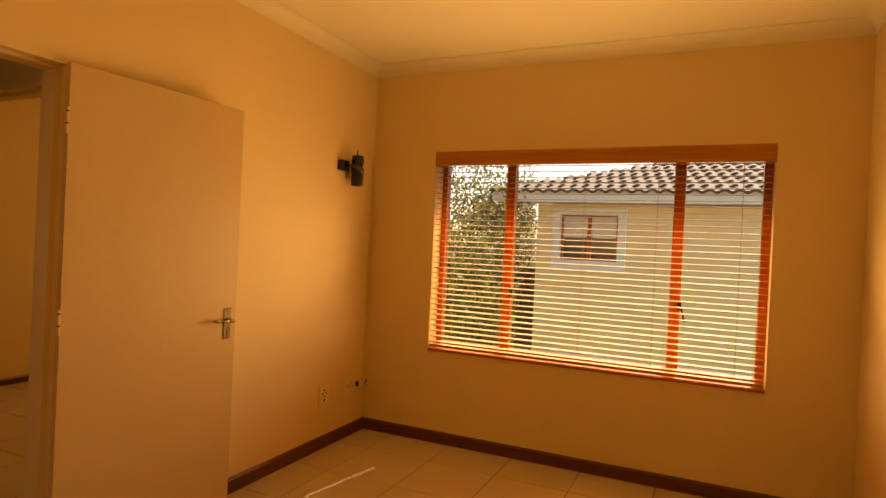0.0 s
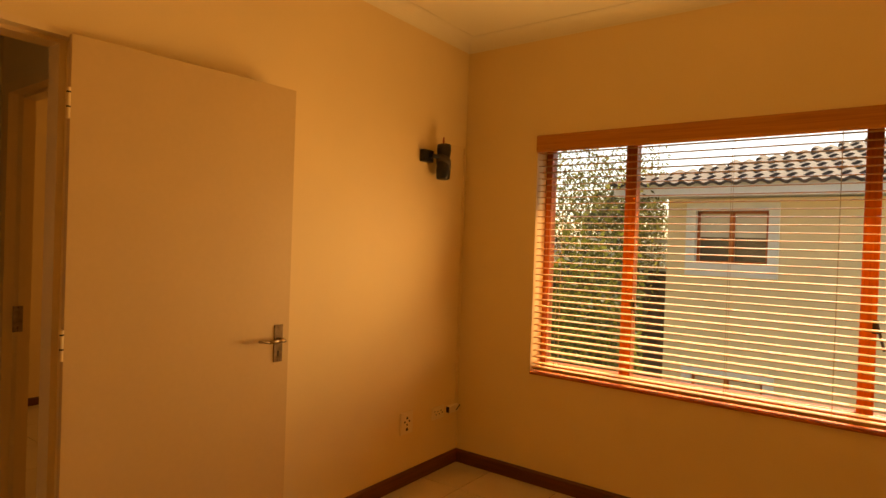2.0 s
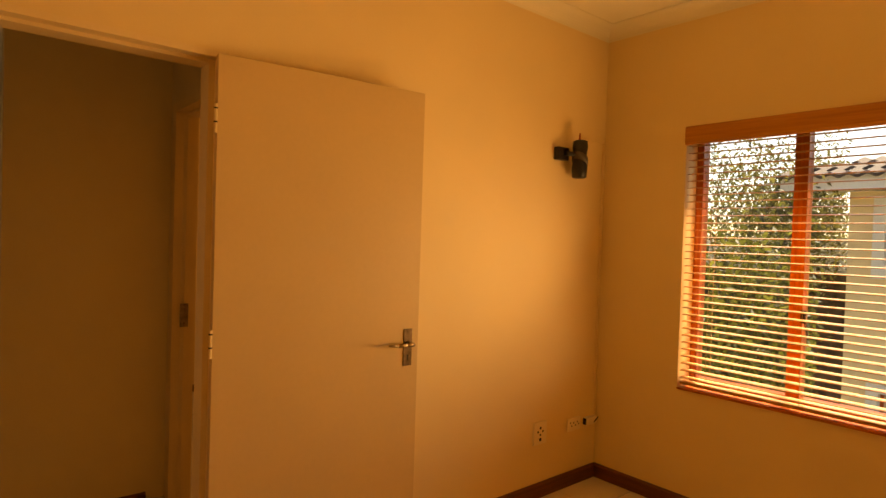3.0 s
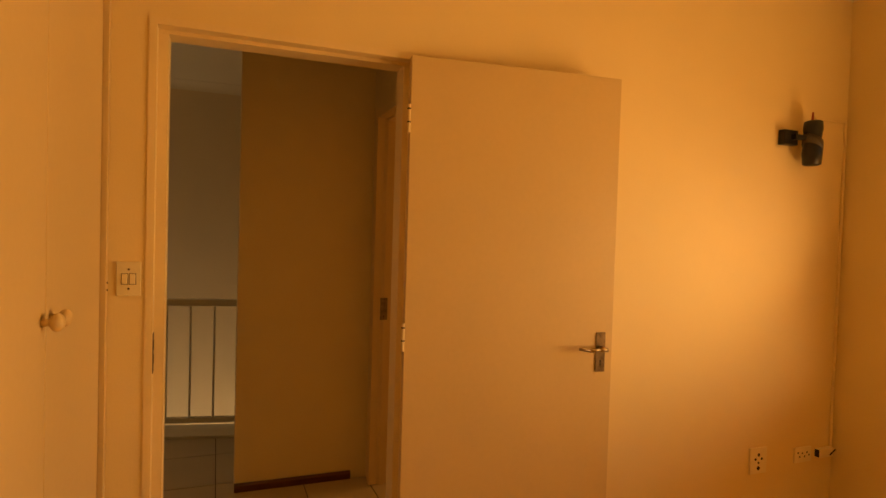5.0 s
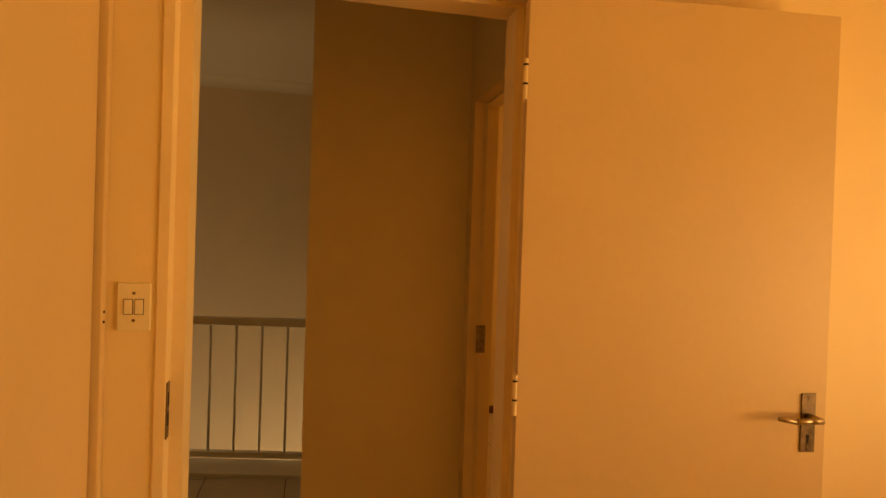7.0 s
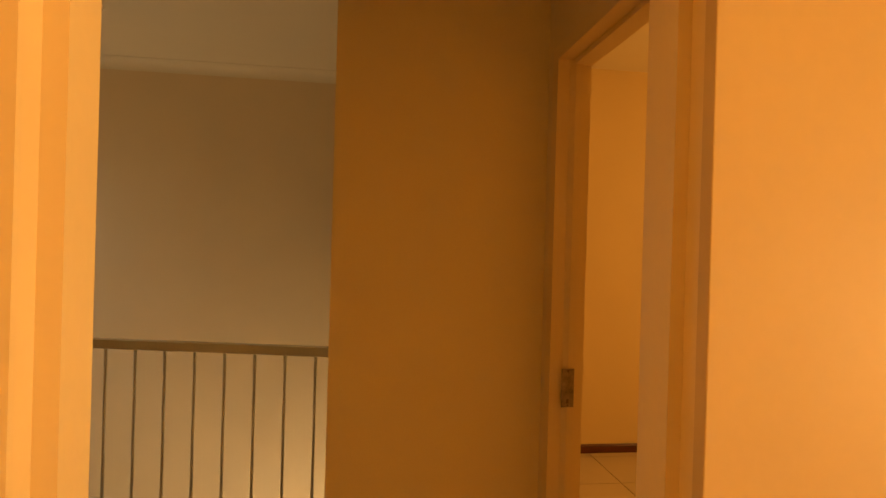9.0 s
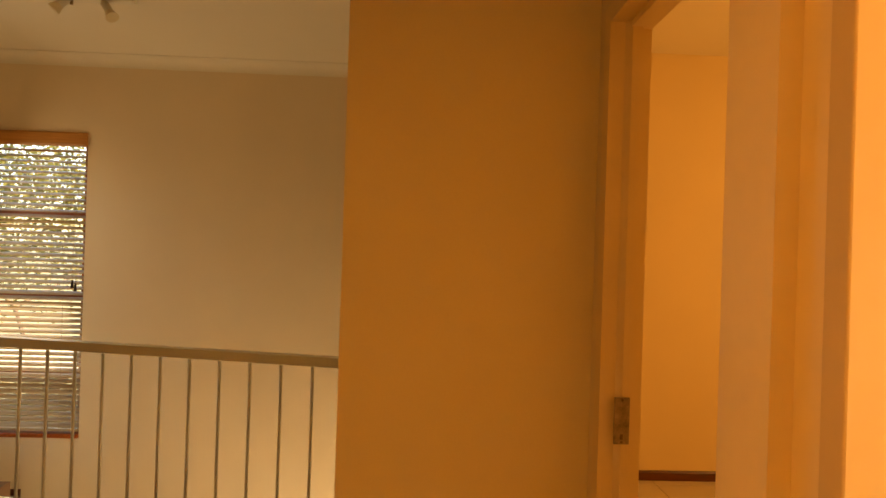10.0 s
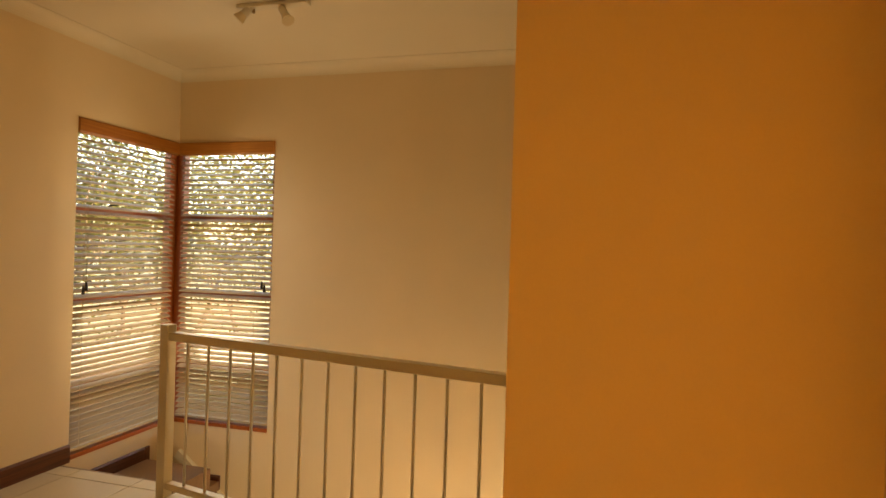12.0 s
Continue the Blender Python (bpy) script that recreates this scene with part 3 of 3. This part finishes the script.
def blind(name, axis, a, b, face, z0, z1, pitch, tilt, slat_mat, val_mat, cords, label, side=1, hole=None):
    """A slatted blind along x (axis 0) or y (axis 1), hung in the plane face; side: where the room is (-1: towards smaller)."""
    mid = [0, 0, z1]
    mid[axis], mid[1 - axis] = (a + b) / 2, face
    t = empty(name, mid, label, "window blind")
    w, th, n = 0.048, 0.003, int((z1 - 0.075 - z0 - 0.035) / pitch)
    prof = []
    for k in range(7):
        u = (k / 6 - 0.5) * w
        prof.append((u, 0.0022 * (1 - (2 * u / w) ** 2) + th / 2))
    prof += [(u, v - th) for u, v in prof[::-1]]
    c, s = math.cos(radians(tilt)), math.sin(radians(tilt))
    prof = [(u * c - v * s, u * s + v * c) for u, v in prof]
    e0, e1 = -(b - a) / 2 + 0.006, (b - a) / 2 - 0.006
    if hole is None:
        bm = extrude_profile(bmesh.new(), prof, axis, e0, e1)
    else:
        # a routed slot for the lift cord
        c0 = hole - (a + b) / 2
        bm = extrude_profile(bmesh.new(), prof, axis, e0, c0 - 0.0065)
        extrude_profile(bm, prof, axis, c0 + 0.0065, e1)
        for u0, u1 in ((-0.024, -0.005), (0.005, 0.024)):
            extrude_profile(bm, [(u0, 0.002), (u1, 0.002), (u1, -0.001), (u0, -0.001)], axis, c0 - 0.009, c0 + 0.009)
    me = mesh_of("slat", bm, slat_mat)
    for k in range(n):
        ob = new("slat", me)
        ob.parent = t
        ob.location = (0, 0, z0 + 0.05 + k * pitch - z1 + 0.002 * math.sin(k * 12.9))
        ob.rotation_euler = ((radians(1.2) * math.sin(k * 7.7), 0, 0) if axis == 0 else (0, radians(1.2) * math.sin(k * 7.7), 0))

    def along(u0, u1, v0, v1, w0, w1):
        return (u0, u1, v0, v1, w0, w1) if axis == 0 else (v0, v1, u0, u1, w0, w1)
    h = (b - a) / 2
    # rounded valance
    q = [(0.028 * side, 0.0), (0.040 * side, -0.001), (0.047 * side, -0.012), (0.048 * side, -0.085), (0.042 * side, -0.098), (0.028 * side, -0.1)]
    part("valance", extrude_profile(bmesh.new(), q, axis, -h - 0.004, h + 0.004), val_mat, t, "honey-stained timber valance")
    part("head_rail", boxes(along(-h + 0.004, h - 0.004, -0.026, 0.026, -0.05, -0.004)), val_mat, t)
    part("bottom_rail", boxes(along(-h + 0.006, h - 0.006, -0.026, 0.026, z0 - z1 + 0.012, z0 - z1 + 0.030), bevel=0.003), slat_mat, t)
    for cpos in cords:
        u = cpos - (a + b) / 2
        for v in (-0.0255, 0.0255):
            lo, hi = ((u, v, z0 - z1 + 0.02), (u, v, -0.05)) if axis == 0 else ((v, u, z0 - z1 + 0.02), (v, u, -0.05))
            bm = rod(bmesh.new(), lo, hi, 0.0011, 6)
            part("ladder_cord", bm, CORD, t, "thin ladder cord")
    return t


YBL = YW + 0.030
blind("window_blind", 0, WL + 0.004, WR - 0.004, YBL, WB + 0.016, WT + 0.001, 0.0375, 3.0, SLAT_X, VALANCE_X, (0.66, 1.10, 1.56, 2.0, 2.46), "honey timber slatted blind, lowered with open slats", -1, hole=0.60)

# corner window over the stairs
win2 = empty("window_2", (XF - 0.11, -3.0, WZ0), "tall corner window light with brown timber frame", "window", kind="structure")
win3 = empty("window_3", (-3.29, YL - 0.11, WZ0), "tall corner window light with brown timber frame", "window", kind="structure")
TR = [WZ0, 0.44, 0.996, 1.575, WZ1]
for k, zc in enumerate(TR):
    hh = 0.03 if 0 < k < 4 else 0.045
    z0, z1 = (zc - hh, zc + hh) if 0 < k < 4 else ((zc, zc + hh) if k == 0 else (zc - hh, zc))
    place("transom", boxes((XF - 0.13, XF - 0.07, YL - 0.068, WY - 0.002, z0, z1), bevel=0.003), FRAME_X, win2)
    place("transom", boxes((XF + 0.002 - 0.068, WX - 0.002, YL - 0.13, YL - 0.07, z0, z1), bevel=0.003), FRAME_X, win3)
for y0, y1 in ((YL - 0.068, YL + 0.0), (WY - 0.055, WY - 0.002)):
    place("stile", boxes((XF - 0.128, XF - 0.072, y0, y1, WZ0, WZ1), bevel=0.003), FRAME_Z, win2)
for x0, x1 in ((XF - 0.068, XF), (WX - 0.06, WX - 0.002)):
    place("stile", boxes((x0, x1, YL - 0.128, YL - 0.072, WZ0, WZ1), bevel=0.003), FRAME_Z, win3)
place("corner_post", boxes((XF - 0.15, XF - 0.07, YL - 0.15, YL - 0.07, WZ0, WZ1), bevel=0.003), FRAME_Z, win2, "brown timber corner post")
for k in range(4):
    pane(win2, XF - 0.102, XF - 0.098, YL, WY - 0.055, TR[k] + 0.03, TR[k + 1] - 0.03)
    pane(win3, XF, WX - 0.06, YL - 0.102, YL - 0.098, TR[k] + 0.03, TR[k + 1] - 0.03)
place("window_sill", boxes((XF - 0.068, XF + 0.012, YL, WY - 0.002, WZ0 - 0.0, WZ0 + 0.028), bevel=0.003), FRAME_X, win2, "stained timber sill")
place("window_sill", boxes((XF + 0.014, WX - 0.002, YL - 0.068, YL + 0.012, WZ0, WZ0 + 0.028), bevel=0.003), FRAME_X, win3, "stained timber sill")
blind("window_blind", 1, YL + 0.02, WY - 0.004, XF - 0.030, WZ0 + 0.03, WZ1, 0.0385, -25.0, SLAT_SHEEN_Y, VALANCE_Y, (-3.28, -2.74), "timber slatted blind, lowered over the corner window", 1)
blind("window_blind", 0, XF + 0.02, WX - 0.004, YL - 0.030, WZ0 + 0.03, WZ1, 0.0385, -25.0, SLAT_SHEEN_X, VALANCE_X, (-3.62, -2.92), "timber slatted blind, lowered over the corner window", 1)
for x, y, nm in ((XF + 0.03, WY - 0.06, "far"), (WX - 0.065, YL + 0.03, "side")):
    pc = empty("pull_cord", (x, y, WZ1 - 0.1), "blind pull cord with two dark tassels", "blind cord")
    for dx in (0.0, 0.022):
        part("cord", rod(bmesh.new(), (0, dx if nm == "far" else 0, 0.0), (0, dx if nm == "far" else 0, -0.93 - dx), 0.0014, 6), CORD, pc)
        u = (0, dx, 0) if nm == "far" else (dx, 0, 0)
        part("tassel", rod(bmesh.new(), (u[0], u[1], -0.93 - dx), (u[0], u[1], -0.985 - dx), 0.006, 10, 0.011), HOLE, pc, "dark turned tassel")

place("casement_stay", rod(rod(bmesh.new(), (-3.16, YL - 0.066, 1.612), (-3.30, YL - 0.058, 1.640), 0.006, 8), (-3.30, YL - 0.058, 1.640), (-3.33, YL - 0.060, 1.622), 0.005, 8), HOLE, win3, "dark casement stay")

# ---- landing: rail, kerb, stairs, ceiling light ----
RAIL_TURN = math.atan(0.196)            # rail and kerb are skewed to fit the camera's view
RAIL_AT = (-2.608, -2.5225)
kerb = solid("stair_kerb", boxes((-0.09, 0.150, 0.03, 2.79, -0.2, 0.016), bevel=0.004), RAIL_PAINT, "ivory-painted kerb along the stair edge", "kerb", "structure")
kerb.matrix_world = pose(*RAIL_AT, 0, 0, 0, -math.degrees(RAIL_TURN))
rail = empty("stair_rail", (*RAIL_AT, 0.0), "ivory-painted steel stair railing on the landing edge", "railing")
rail.rotation_euler = (0, 0, -RAIL_TURN)
part("post", boxes((-0.028, 0.028, -0.030, 0.030, 0.0, 0.938), bevel=0.003), RAIL_PAINT, rail)
part("top_rail", boxes((-0.026, 0.026, 0.030, 2.76, 0.855, 0.901), bevel=0.003), RAIL_PAINT, rail)
part("bottom_rail", boxes((-0.022, 0.022, 0.030, 2.76, 0.060, 0.095), bevel=0.003), RAIL_PAINT, rail)
bal = mesh_of("baluster", rod(bmesh.new(), (0, 0, 0.094), (0, 0, 0.856), 0.0075, 10), RAIL_PAINT, True)
for k in range(1, 18):
    ob = new("baluster", bal)
    ob.parent = rail
    ob.location = (0, k * 0.1525, 0)

# winder steps at the head, then a flight along the far wall
stairs = empty("stairs", (-3.2, -2.9, -0.4), "brown stairs turning down beside the far wall", "stairs", kind="structure")
R, G = 0.195, 0.26
place("tread", boxes((-3.49, -2.78, YL, -2.88, -R - 0.2, -R)), TREAD, stairs)
place("tread", boxes((XF, -3.49, YL, -2.98, -2 * R - 0.2, -2 * R)), TREAD, stairs)
place("nosing", boxes((-2.80, -2.775, YL, -2.56, -0.035, -0.003), bevel=0.004), TREAD, stairs)
for k in range(1, 12):
    y0 = -2.98 + (k - 1) * G
    if y0 > YH - 0.1:
        break
    place("tread", boxes((XF, -2.15, y0, min(y0 + G + 0.02, YH), -R * (k + 2) - 0.2, -R * (k + 2)), bevel=0.004), TREAD, stairs)
skirting("baseboard_stair_side", 0, -3.49, -2.80, YL, 1, z=-R, h=0.09)
solid("baseboard_stair_step", boxes((-3.515, -3.475, YL, YL + 0.016, -2 * R, -R + 0.09)), SKIRT_X, "upright end of the dark stair skirting", "skirting", "structure")
skirting("baseboard_stair_corner", 0, XF, -3.515, YL, 1, z=-2 * R, h=0.05)
skirting("baseboard_stair_far", 1, YL + 0.014, -2.98, XF, 1, z=-2 * R - 0.05, h=0.09)
# sloping white stringer board on the far wall
bm = bmesh.new()
q = [(-3.36, -0.245), (-3.33, -0.19), (0.2, -0.19 - 3.53 * 0.76), (0.2, -0.265 - 3.53 * 0.76)]
extrude_profile(bm, q, 0, XF, XF + 0.035)
solid("stair_stringer", bm, RAIL_PAINT, "ivory sloping stringer board beside the stairs", "stringer", "structure")

lamp = empty("ceiling_spotlight", (-2.73, -1.97, H_HALL), "ceiling spotlight bar with unlit glass-fronted heads", "ceiling light")
part("bar", boxes((-0.03, 0.03, -0.26, 0.16, -0.022, 0.0), bevel=0.004), RAIL_PAINT, lamp, "ivory mounting bar")
for dy, lean, up in ((-0.17, -0.05, 0.03), (0.0, 0.04, 0.0)):
    part("stem", rod(bmesh.new(), (0, dy, -0.018), (0, dy, -0.045), 0.008, 8), BRASS, lamp)
    hd = part("spot_head", rod(bmesh.new(), (0.0, dy, -0.03 + up), (0.02, dy + lean, -0.085 + up), 0.020, 16, 0.022), RAIL_PAINT, lamp, "small ivory spot head")
    part("bulb", rod(bmesh.new(), (0.02, dy + lean, -0.085 + up), (0.03, dy + lean * 1.5, -0.115 + up), 0.022, 16, 0.034), PLASTIC, hd, "frosted bulb face")

# ---- outside ----


def leaf_material(name, colour, through_colour):
    """Leaf surface: half scattered back, half let through, varied leaf by leaf."""
    m = bpy.data.materials.new(name)
    m.use_nodes = True
    nt = m.node_tree
    out = nt.nodes["Material Output"]
    b = nt.nodes["Principled BSDF"]
    b.inputs["Roughness"].default_value = 0.5
    geo = nt.nodes.new("ShaderNodeNewGeometry")
    tr = nt.nodes.new("ShaderNodeBsdfTranslucent")
    mix = nt.nodes.new("ShaderNodeMixShader")
    mix.inputs["Fac"].default_value = 0.5
    for col, sock in ((colour, b.inputs["Base Color"]), (through_colour, tr.inputs["Color"])):
        ramp = nt.nodes.new("ShaderNodeValToRGB")
        ramp.color_ramp.elements[0].color = (*(c * 0.55 for c in col), 1)
        ramp.color_ramp.elements[1].color = (*(min(1, c * 1.5) for c in col), 1)
        nt.links.new(geo.outputs["Random Per Island"], ramp.inputs["Fac"])
        nt.links.new(ramp.outputs["Color"], sock)
    nt.links.new(b.outputs["BSDF"], mix.inputs[1])
    nt.links.new(tr.outputs["BSDF"], mix.inputs[2])
    nt.links.new(mix.outputs["Shader"], out.inputs["Surface"])
    return m


GREEN = leaf_material("green leaves", (0.08, 0.09, 0.025), (0.16, 0.16, 0.03))
OLIVE = leaf_material("pale olive leaves", (0.11, 0.10, 0.035), (0.22, 0.19, 0.05))
BARK = material("bark", (0.16, 0.11, 0.07), 0.9, vary=0.3, scale=8, fine=50, bump=0.06)
LAWN = material("lawn and paving", (0.16, 0.15, 0.08), 0.9, vary=0.35, scale=0.8, fine=18, bump=0.05)
RENDERED = material("warm cream outside render", (0.88, 0.69, 0.40), 0.85, vary=0.05, scale=1.5, fine=70, bump=0.05)
WHITE = material("white outside paint", (0.80, 0.77, 0.70), 0.6, vary=0.04, scale=3)
ROOFT = material("grey-brown roof tiles", (0.12, 0.08, 0.06), 0.85, vary=0.25, scale=4, fine=40, bump=0.04, per_object=0.15)
DARKGLASS = material("window glass over a dim room", (0.16, 0.12, 0.08), 0.10, vary=0.1)
PANE_SHEEN = material("pale upper pane sheen", (0.75, 0.68, 0.54), 0.7, vary=0.04)
BOUNCE_GROUND = material("warm bounce ground", (0.60, 0.48, 0.33), 0.9, vary=0.12, scale=1.2, fine=30, bump=0.03)

bm = bmesh.new()
bmesh.ops.create_grid(bm, x_segments=2, y_segments=2, size=900)
bmesh.ops.translate(bm, verts=bm.verts, vec=(0, 0, DOWN - 0.25))
solid("ground", bm, LAWN, "lawn and earth around the houses", "ground", "structure")

YN = 7.6
# unseen ground added as a reflector, bouncing warm sun onto house and into room
solid("pavement", boxes((XF - 1.0, 11.0, YW + 0.24, YN - 0.02, DOWN - 0.26, DOWN - 0.2)), BOUNCE_GROUND, "unseen pale ground added to bounce warm sunlight between the houses", "pavement", "structure")
house = empty("neighbour_house", (4.0, YN + 2, DOWN - 0.25), "cream rendered neighbouring house with tiled roof", "house")
XN0, XN1 = -0.18, 11.0
ZE0, ZE1 = 2.11, 2.28
wx0, wx1 = 0.07, 1.17
place("wall", boxes((XN0, wx0, YN, YN + 0.25, DOWN - 0.25, ZE0), (wx1, XN1, YN, YN + 0.25, DOWN - 0.25, ZE0), (wx0, wx1, YN, YN + 0.25, DOWN - 0.25, -1.35), (wx0, wx1, YN, YN + 0.25, -0.13, 1.09),
                    (wx0, wx1, YN, YN + 0.25, 2.05, ZE0), (XN0, XN0 + 0.25, YN + 0.25, YN + 8, DOWN - 0.25, ZE0)), RENDERED, house)
place("fascia", boxes((XN0 - 0.62, XN1, YN - 0.42, YN - 0.38, ZE0, ZE1)), WHITE, house, "white fascia board")
place("soffit", boxes((XN0 - 0.6, XN1, YN - 0.38, YN + 0.25, ZE0 + 0.02, ZE0 + 0.06)), WHITE, house)
for wz0, wz1 in ((1.09, 2.05), (-1.35, -0.13)):
  wn2 = place("window", boxes((wx0 + 0.12, wx1 - 0.12, YN + 0.12, YN + 0.15, wz0 + 0.17, wz1 - 0.1)), DARKGLASS, house, "two-light timber window")
  # pale plate added over the upper panes, standing in for reflected sky
  place("upper_pane_sheen", boxes((wx0 + 0.15, wx1 - 0.15, YN + 0.10, YN + 0.118, wz0 + 0.17 + (wz1 - wz0) * 0.36, wz1 - 0.13)), PANE_SHEEN, wn2, "pale plate over the upper panes in place of reflected sky")
  for x0, x1, z0, z1 in ((wx0, wx1, wz0, wz0 + 0.17), (wx0, wx1, wz1 - 0.1, wz1), (wx0, wx0 + 0.12, wz0 + 0.17, wz1 - 0.1), (wx1 - 0.12, wx1, wz0 + 0.17, wz1 - 0.1)):
      place("surround", boxes((x0, x1, YN - 0.04, YN + 0.16, z0, z1)), WHITE, wn2, "raised white plaster surround")
  for x0, x1, z0, z1 in ((wx0 + 0.12, wx1 - 0.12, wz1 - 0.135, wz1 - 0.1), (wx0 + 0.12, wx1 - 0.12, wz0 + 0.17, wz0 + 0.205), (wx0 + 0.12, wx0 + 0.155, wz0 + 0.2, wz1 - 0.1),
                         (wx1 - 0.155, wx1 - 0.12, wz0 + 0.2, wz1 - 0.1), ((wx0 + wx1) / 2 - 0.03, (wx0 + wx1) / 2 + 0.03, wz0 + 0.2, wz1 - 0.1)):
      place("sash", boxes((x0, x1, YN + 0.07, YN + 0.12, z0, z1)), FRAME_Z, wn2, "orange timber sash")
roof_n = place("roof", boxes((XN0 + 4.2, XN1, YN + 3.9, YN + 4.1, ZE0, 3.55)), ROOFT, house)
# rolled roof tiles in courses, climbing away from the eave and hipped at the near end
bm = bmesh.new()
prof = [(i * 0.03, 0.018 * math.sin(i / 6 * math.tau)) for i in range(7)]
for c in range(14):
    y0, z0 = YN - 0.48 + c * 0.31, ZE1 - 0.02 + c * 0.095
    x = XN0 - 0.66 + c * 0.31
    while x < XN1:
        lo = [bm.verts.new((x + u, y0, z0 + v + 0.03)) for u, v in prof]
        hi = [bm.verts.new((x + u, y0 + 0.34, z0 + v + 0.115)) for u, v in prof]
        ft = [bm.verts.new((x + u, y0, z0 + v - 0.01)) for u, v in prof]
        for i in range(6):
            bm.faces.new((lo[i], lo[i + 1], hi[i + 1], hi[i]))
            bm.faces.new((ft[i], ft[i + 1], lo[i + 1], lo[i]))
        x += 0.18
ob = place("roof_tile", bm, ROOFT, roof_n, "rolled grey-brown roof tiles")
ob["kind"] = "stuff"


def tree(name, at, height, spread, leaves, mat, label, seed, leaf=0.06, bare=0.35, droop=0.0):
    """A tapered trunk, forking limbs and a crown of many small leaves in clumps."""
    rng = random.Random(seed)
    t = empty(name, at, label, "tree")
    bm = bmesh.new()
    tips = []

    def limb(p, d, length, r, depth):
        n = 3
        q = p
        for i in range(n):
            d2 = (d + Vector((rng.uniform(-0.25, 0.25), rng.uniform(-0.25, 0.25), rng.uniform(-0.08, 0.15)))).normalized()
            e = q + d2 * (length / n)
            rod(bm, q, e, r * (1 - 0.22 * i), 7, r * (1 - 0.22 * (i + 1)))
            q, d = e, d2
            if depth <= 2:
                tips.append(q)
        if depth:
            for _ in range(rng.choice((2, 3, 3))):
                out = Vector((rng.uniform(-1, 1), rng.uniform(-1, 1), rng.uniform(-0.25, 0.7) - droop))
                limb(q, (d * 0.7 + out).normalized(), length * rng.uniform(0.6, 0.8), r * 0.42, depth - 1)
    limb(Vector((0, 0, -0.05)), Vector((0, 0, 1)), height * bare, height * 0.022, 4)
    part("trunk", bm, BARK, t, "rough brown trunk and limbs")
    top = max(p.z for p in tips)
    k = (height) / top
    verts, faces = [], []
    for i in range(leaves):
        c = rng.choice(tips)
        p = c + Vector((rng.gauss(0, 1), rng.gauss(0, 1), rng.gauss(0, 0.8))) * spread
        u = Vector((rng.uniform(-1, 1), rng.uniform(-1, 1), rng.uniform(-1, 1))).normalized()
        if at[0] + p.x > XF - 0.45 and YL - 0.45 < at[1] + p.y < YW + 0.6:
            continue        # trimmed clear of the house
        if at[1] > 0 and at[0] + p.x > XN0 - 0.1 + (YN - at[1] - p.y) * 0.24:
            continue        # left out where leaves would cover the neighbouring house in the camera's view
        v = u.orthogonal().normalized()
        L = leaf * rng.uniform(0.6, 1.3)
        b = len(verts)
        verts += [p - u * L, p + v * L * 0.42, p + u * L, p - v * L * 0.42]
        faces.append((b, b + 1, b + 2, b + 3))
    me = bpy.data.meshes.new("crown")
    me.from_pydata([tuple(v) for v in verts], [], faces)
    me.materials.append(mat)
    cr = new("crown", me)
    cr.parent = t
    tagged(cr, "many small sunlit leaves")
    cr["kind"] = "stuff"
    return t


GZ = DOWN - 0.25
# white lattice screen on a dark garden wall
gw = empty("garden_wall", (-1.2, 8.6, GZ), "dark garden wall with a white lattice screen", "garden wall")
place("wall", boxes((-3.2, -0.20, 8.5, 8.7, GZ, 1.09)), BARK, gw)
bm = boxes((-3.2, -0.20, 8.46, 8.5, 1.52, 1.57), (-3.2, -0.20, 8.46, 8.5, 1.09, 1.14))
k = -4.0
while k < 0.1:
    for sgn in (1, -1):
        x0, x1 = (k, k + 0.42) if sgn > 0 else (k + 0.42, k)
        if -3.2 < min(x0, x1) and max(x0, x1) < -0.19:
            rod(bm, (x0, 8.47, 1.12), (x1, 8.47 + 0.01 * sgn, 1.54), 0.018, 4)
    k += 0.085
place("lattice", bm, WHITE, gw, "white diagonal lattice")
tree("garden_tree", (-0.75, 6.3, GZ), 5.4, 0.34, 26000, GREEN, "leafy green garden tree beside the neighbouring house", 3, leaf=0.034)
tree("garden_tree", (-2.4, 8.9, GZ), 6.0, 0.40, 20000, OLIVE, "leafy olive-green garden tree", 8, leaf=0.04)
tree("street_tree", (-6.6, -4.9, GZ), 6.8, 0.48, 24000, OLIVE, "pale leafy tree outside the corner window", 11, leaf=0.028)
tree("street_tree", (-5.5, -6.2, GZ), 6.4, 0.48, 24000, OLIVE, "pale leafy tree outside the corner window", 17, leaf=0.028)
tree("street_tree", (-9.6, -8.2, GZ), 7.4, 0.6, 16000, OLIVE, "green leafy tree further off", 23, leaf=0.06)
for n, (x, y, h) in enumerate(((-5.9, -4.1, 4.2), (-5.3, -5.0, 4.0), (-4.6, -5.6, 4.3), (-7.2, -5.6, 4.9), (-6.4, -7.0, 4.7))):
    tree("garden_shrub", (x, y, GZ), h, 0.34, 9000, OLIVE if n % 2 else GREEN, "dense leafy shrub below the corner window", 31 + n, leaf=0.045, bare=0.22)
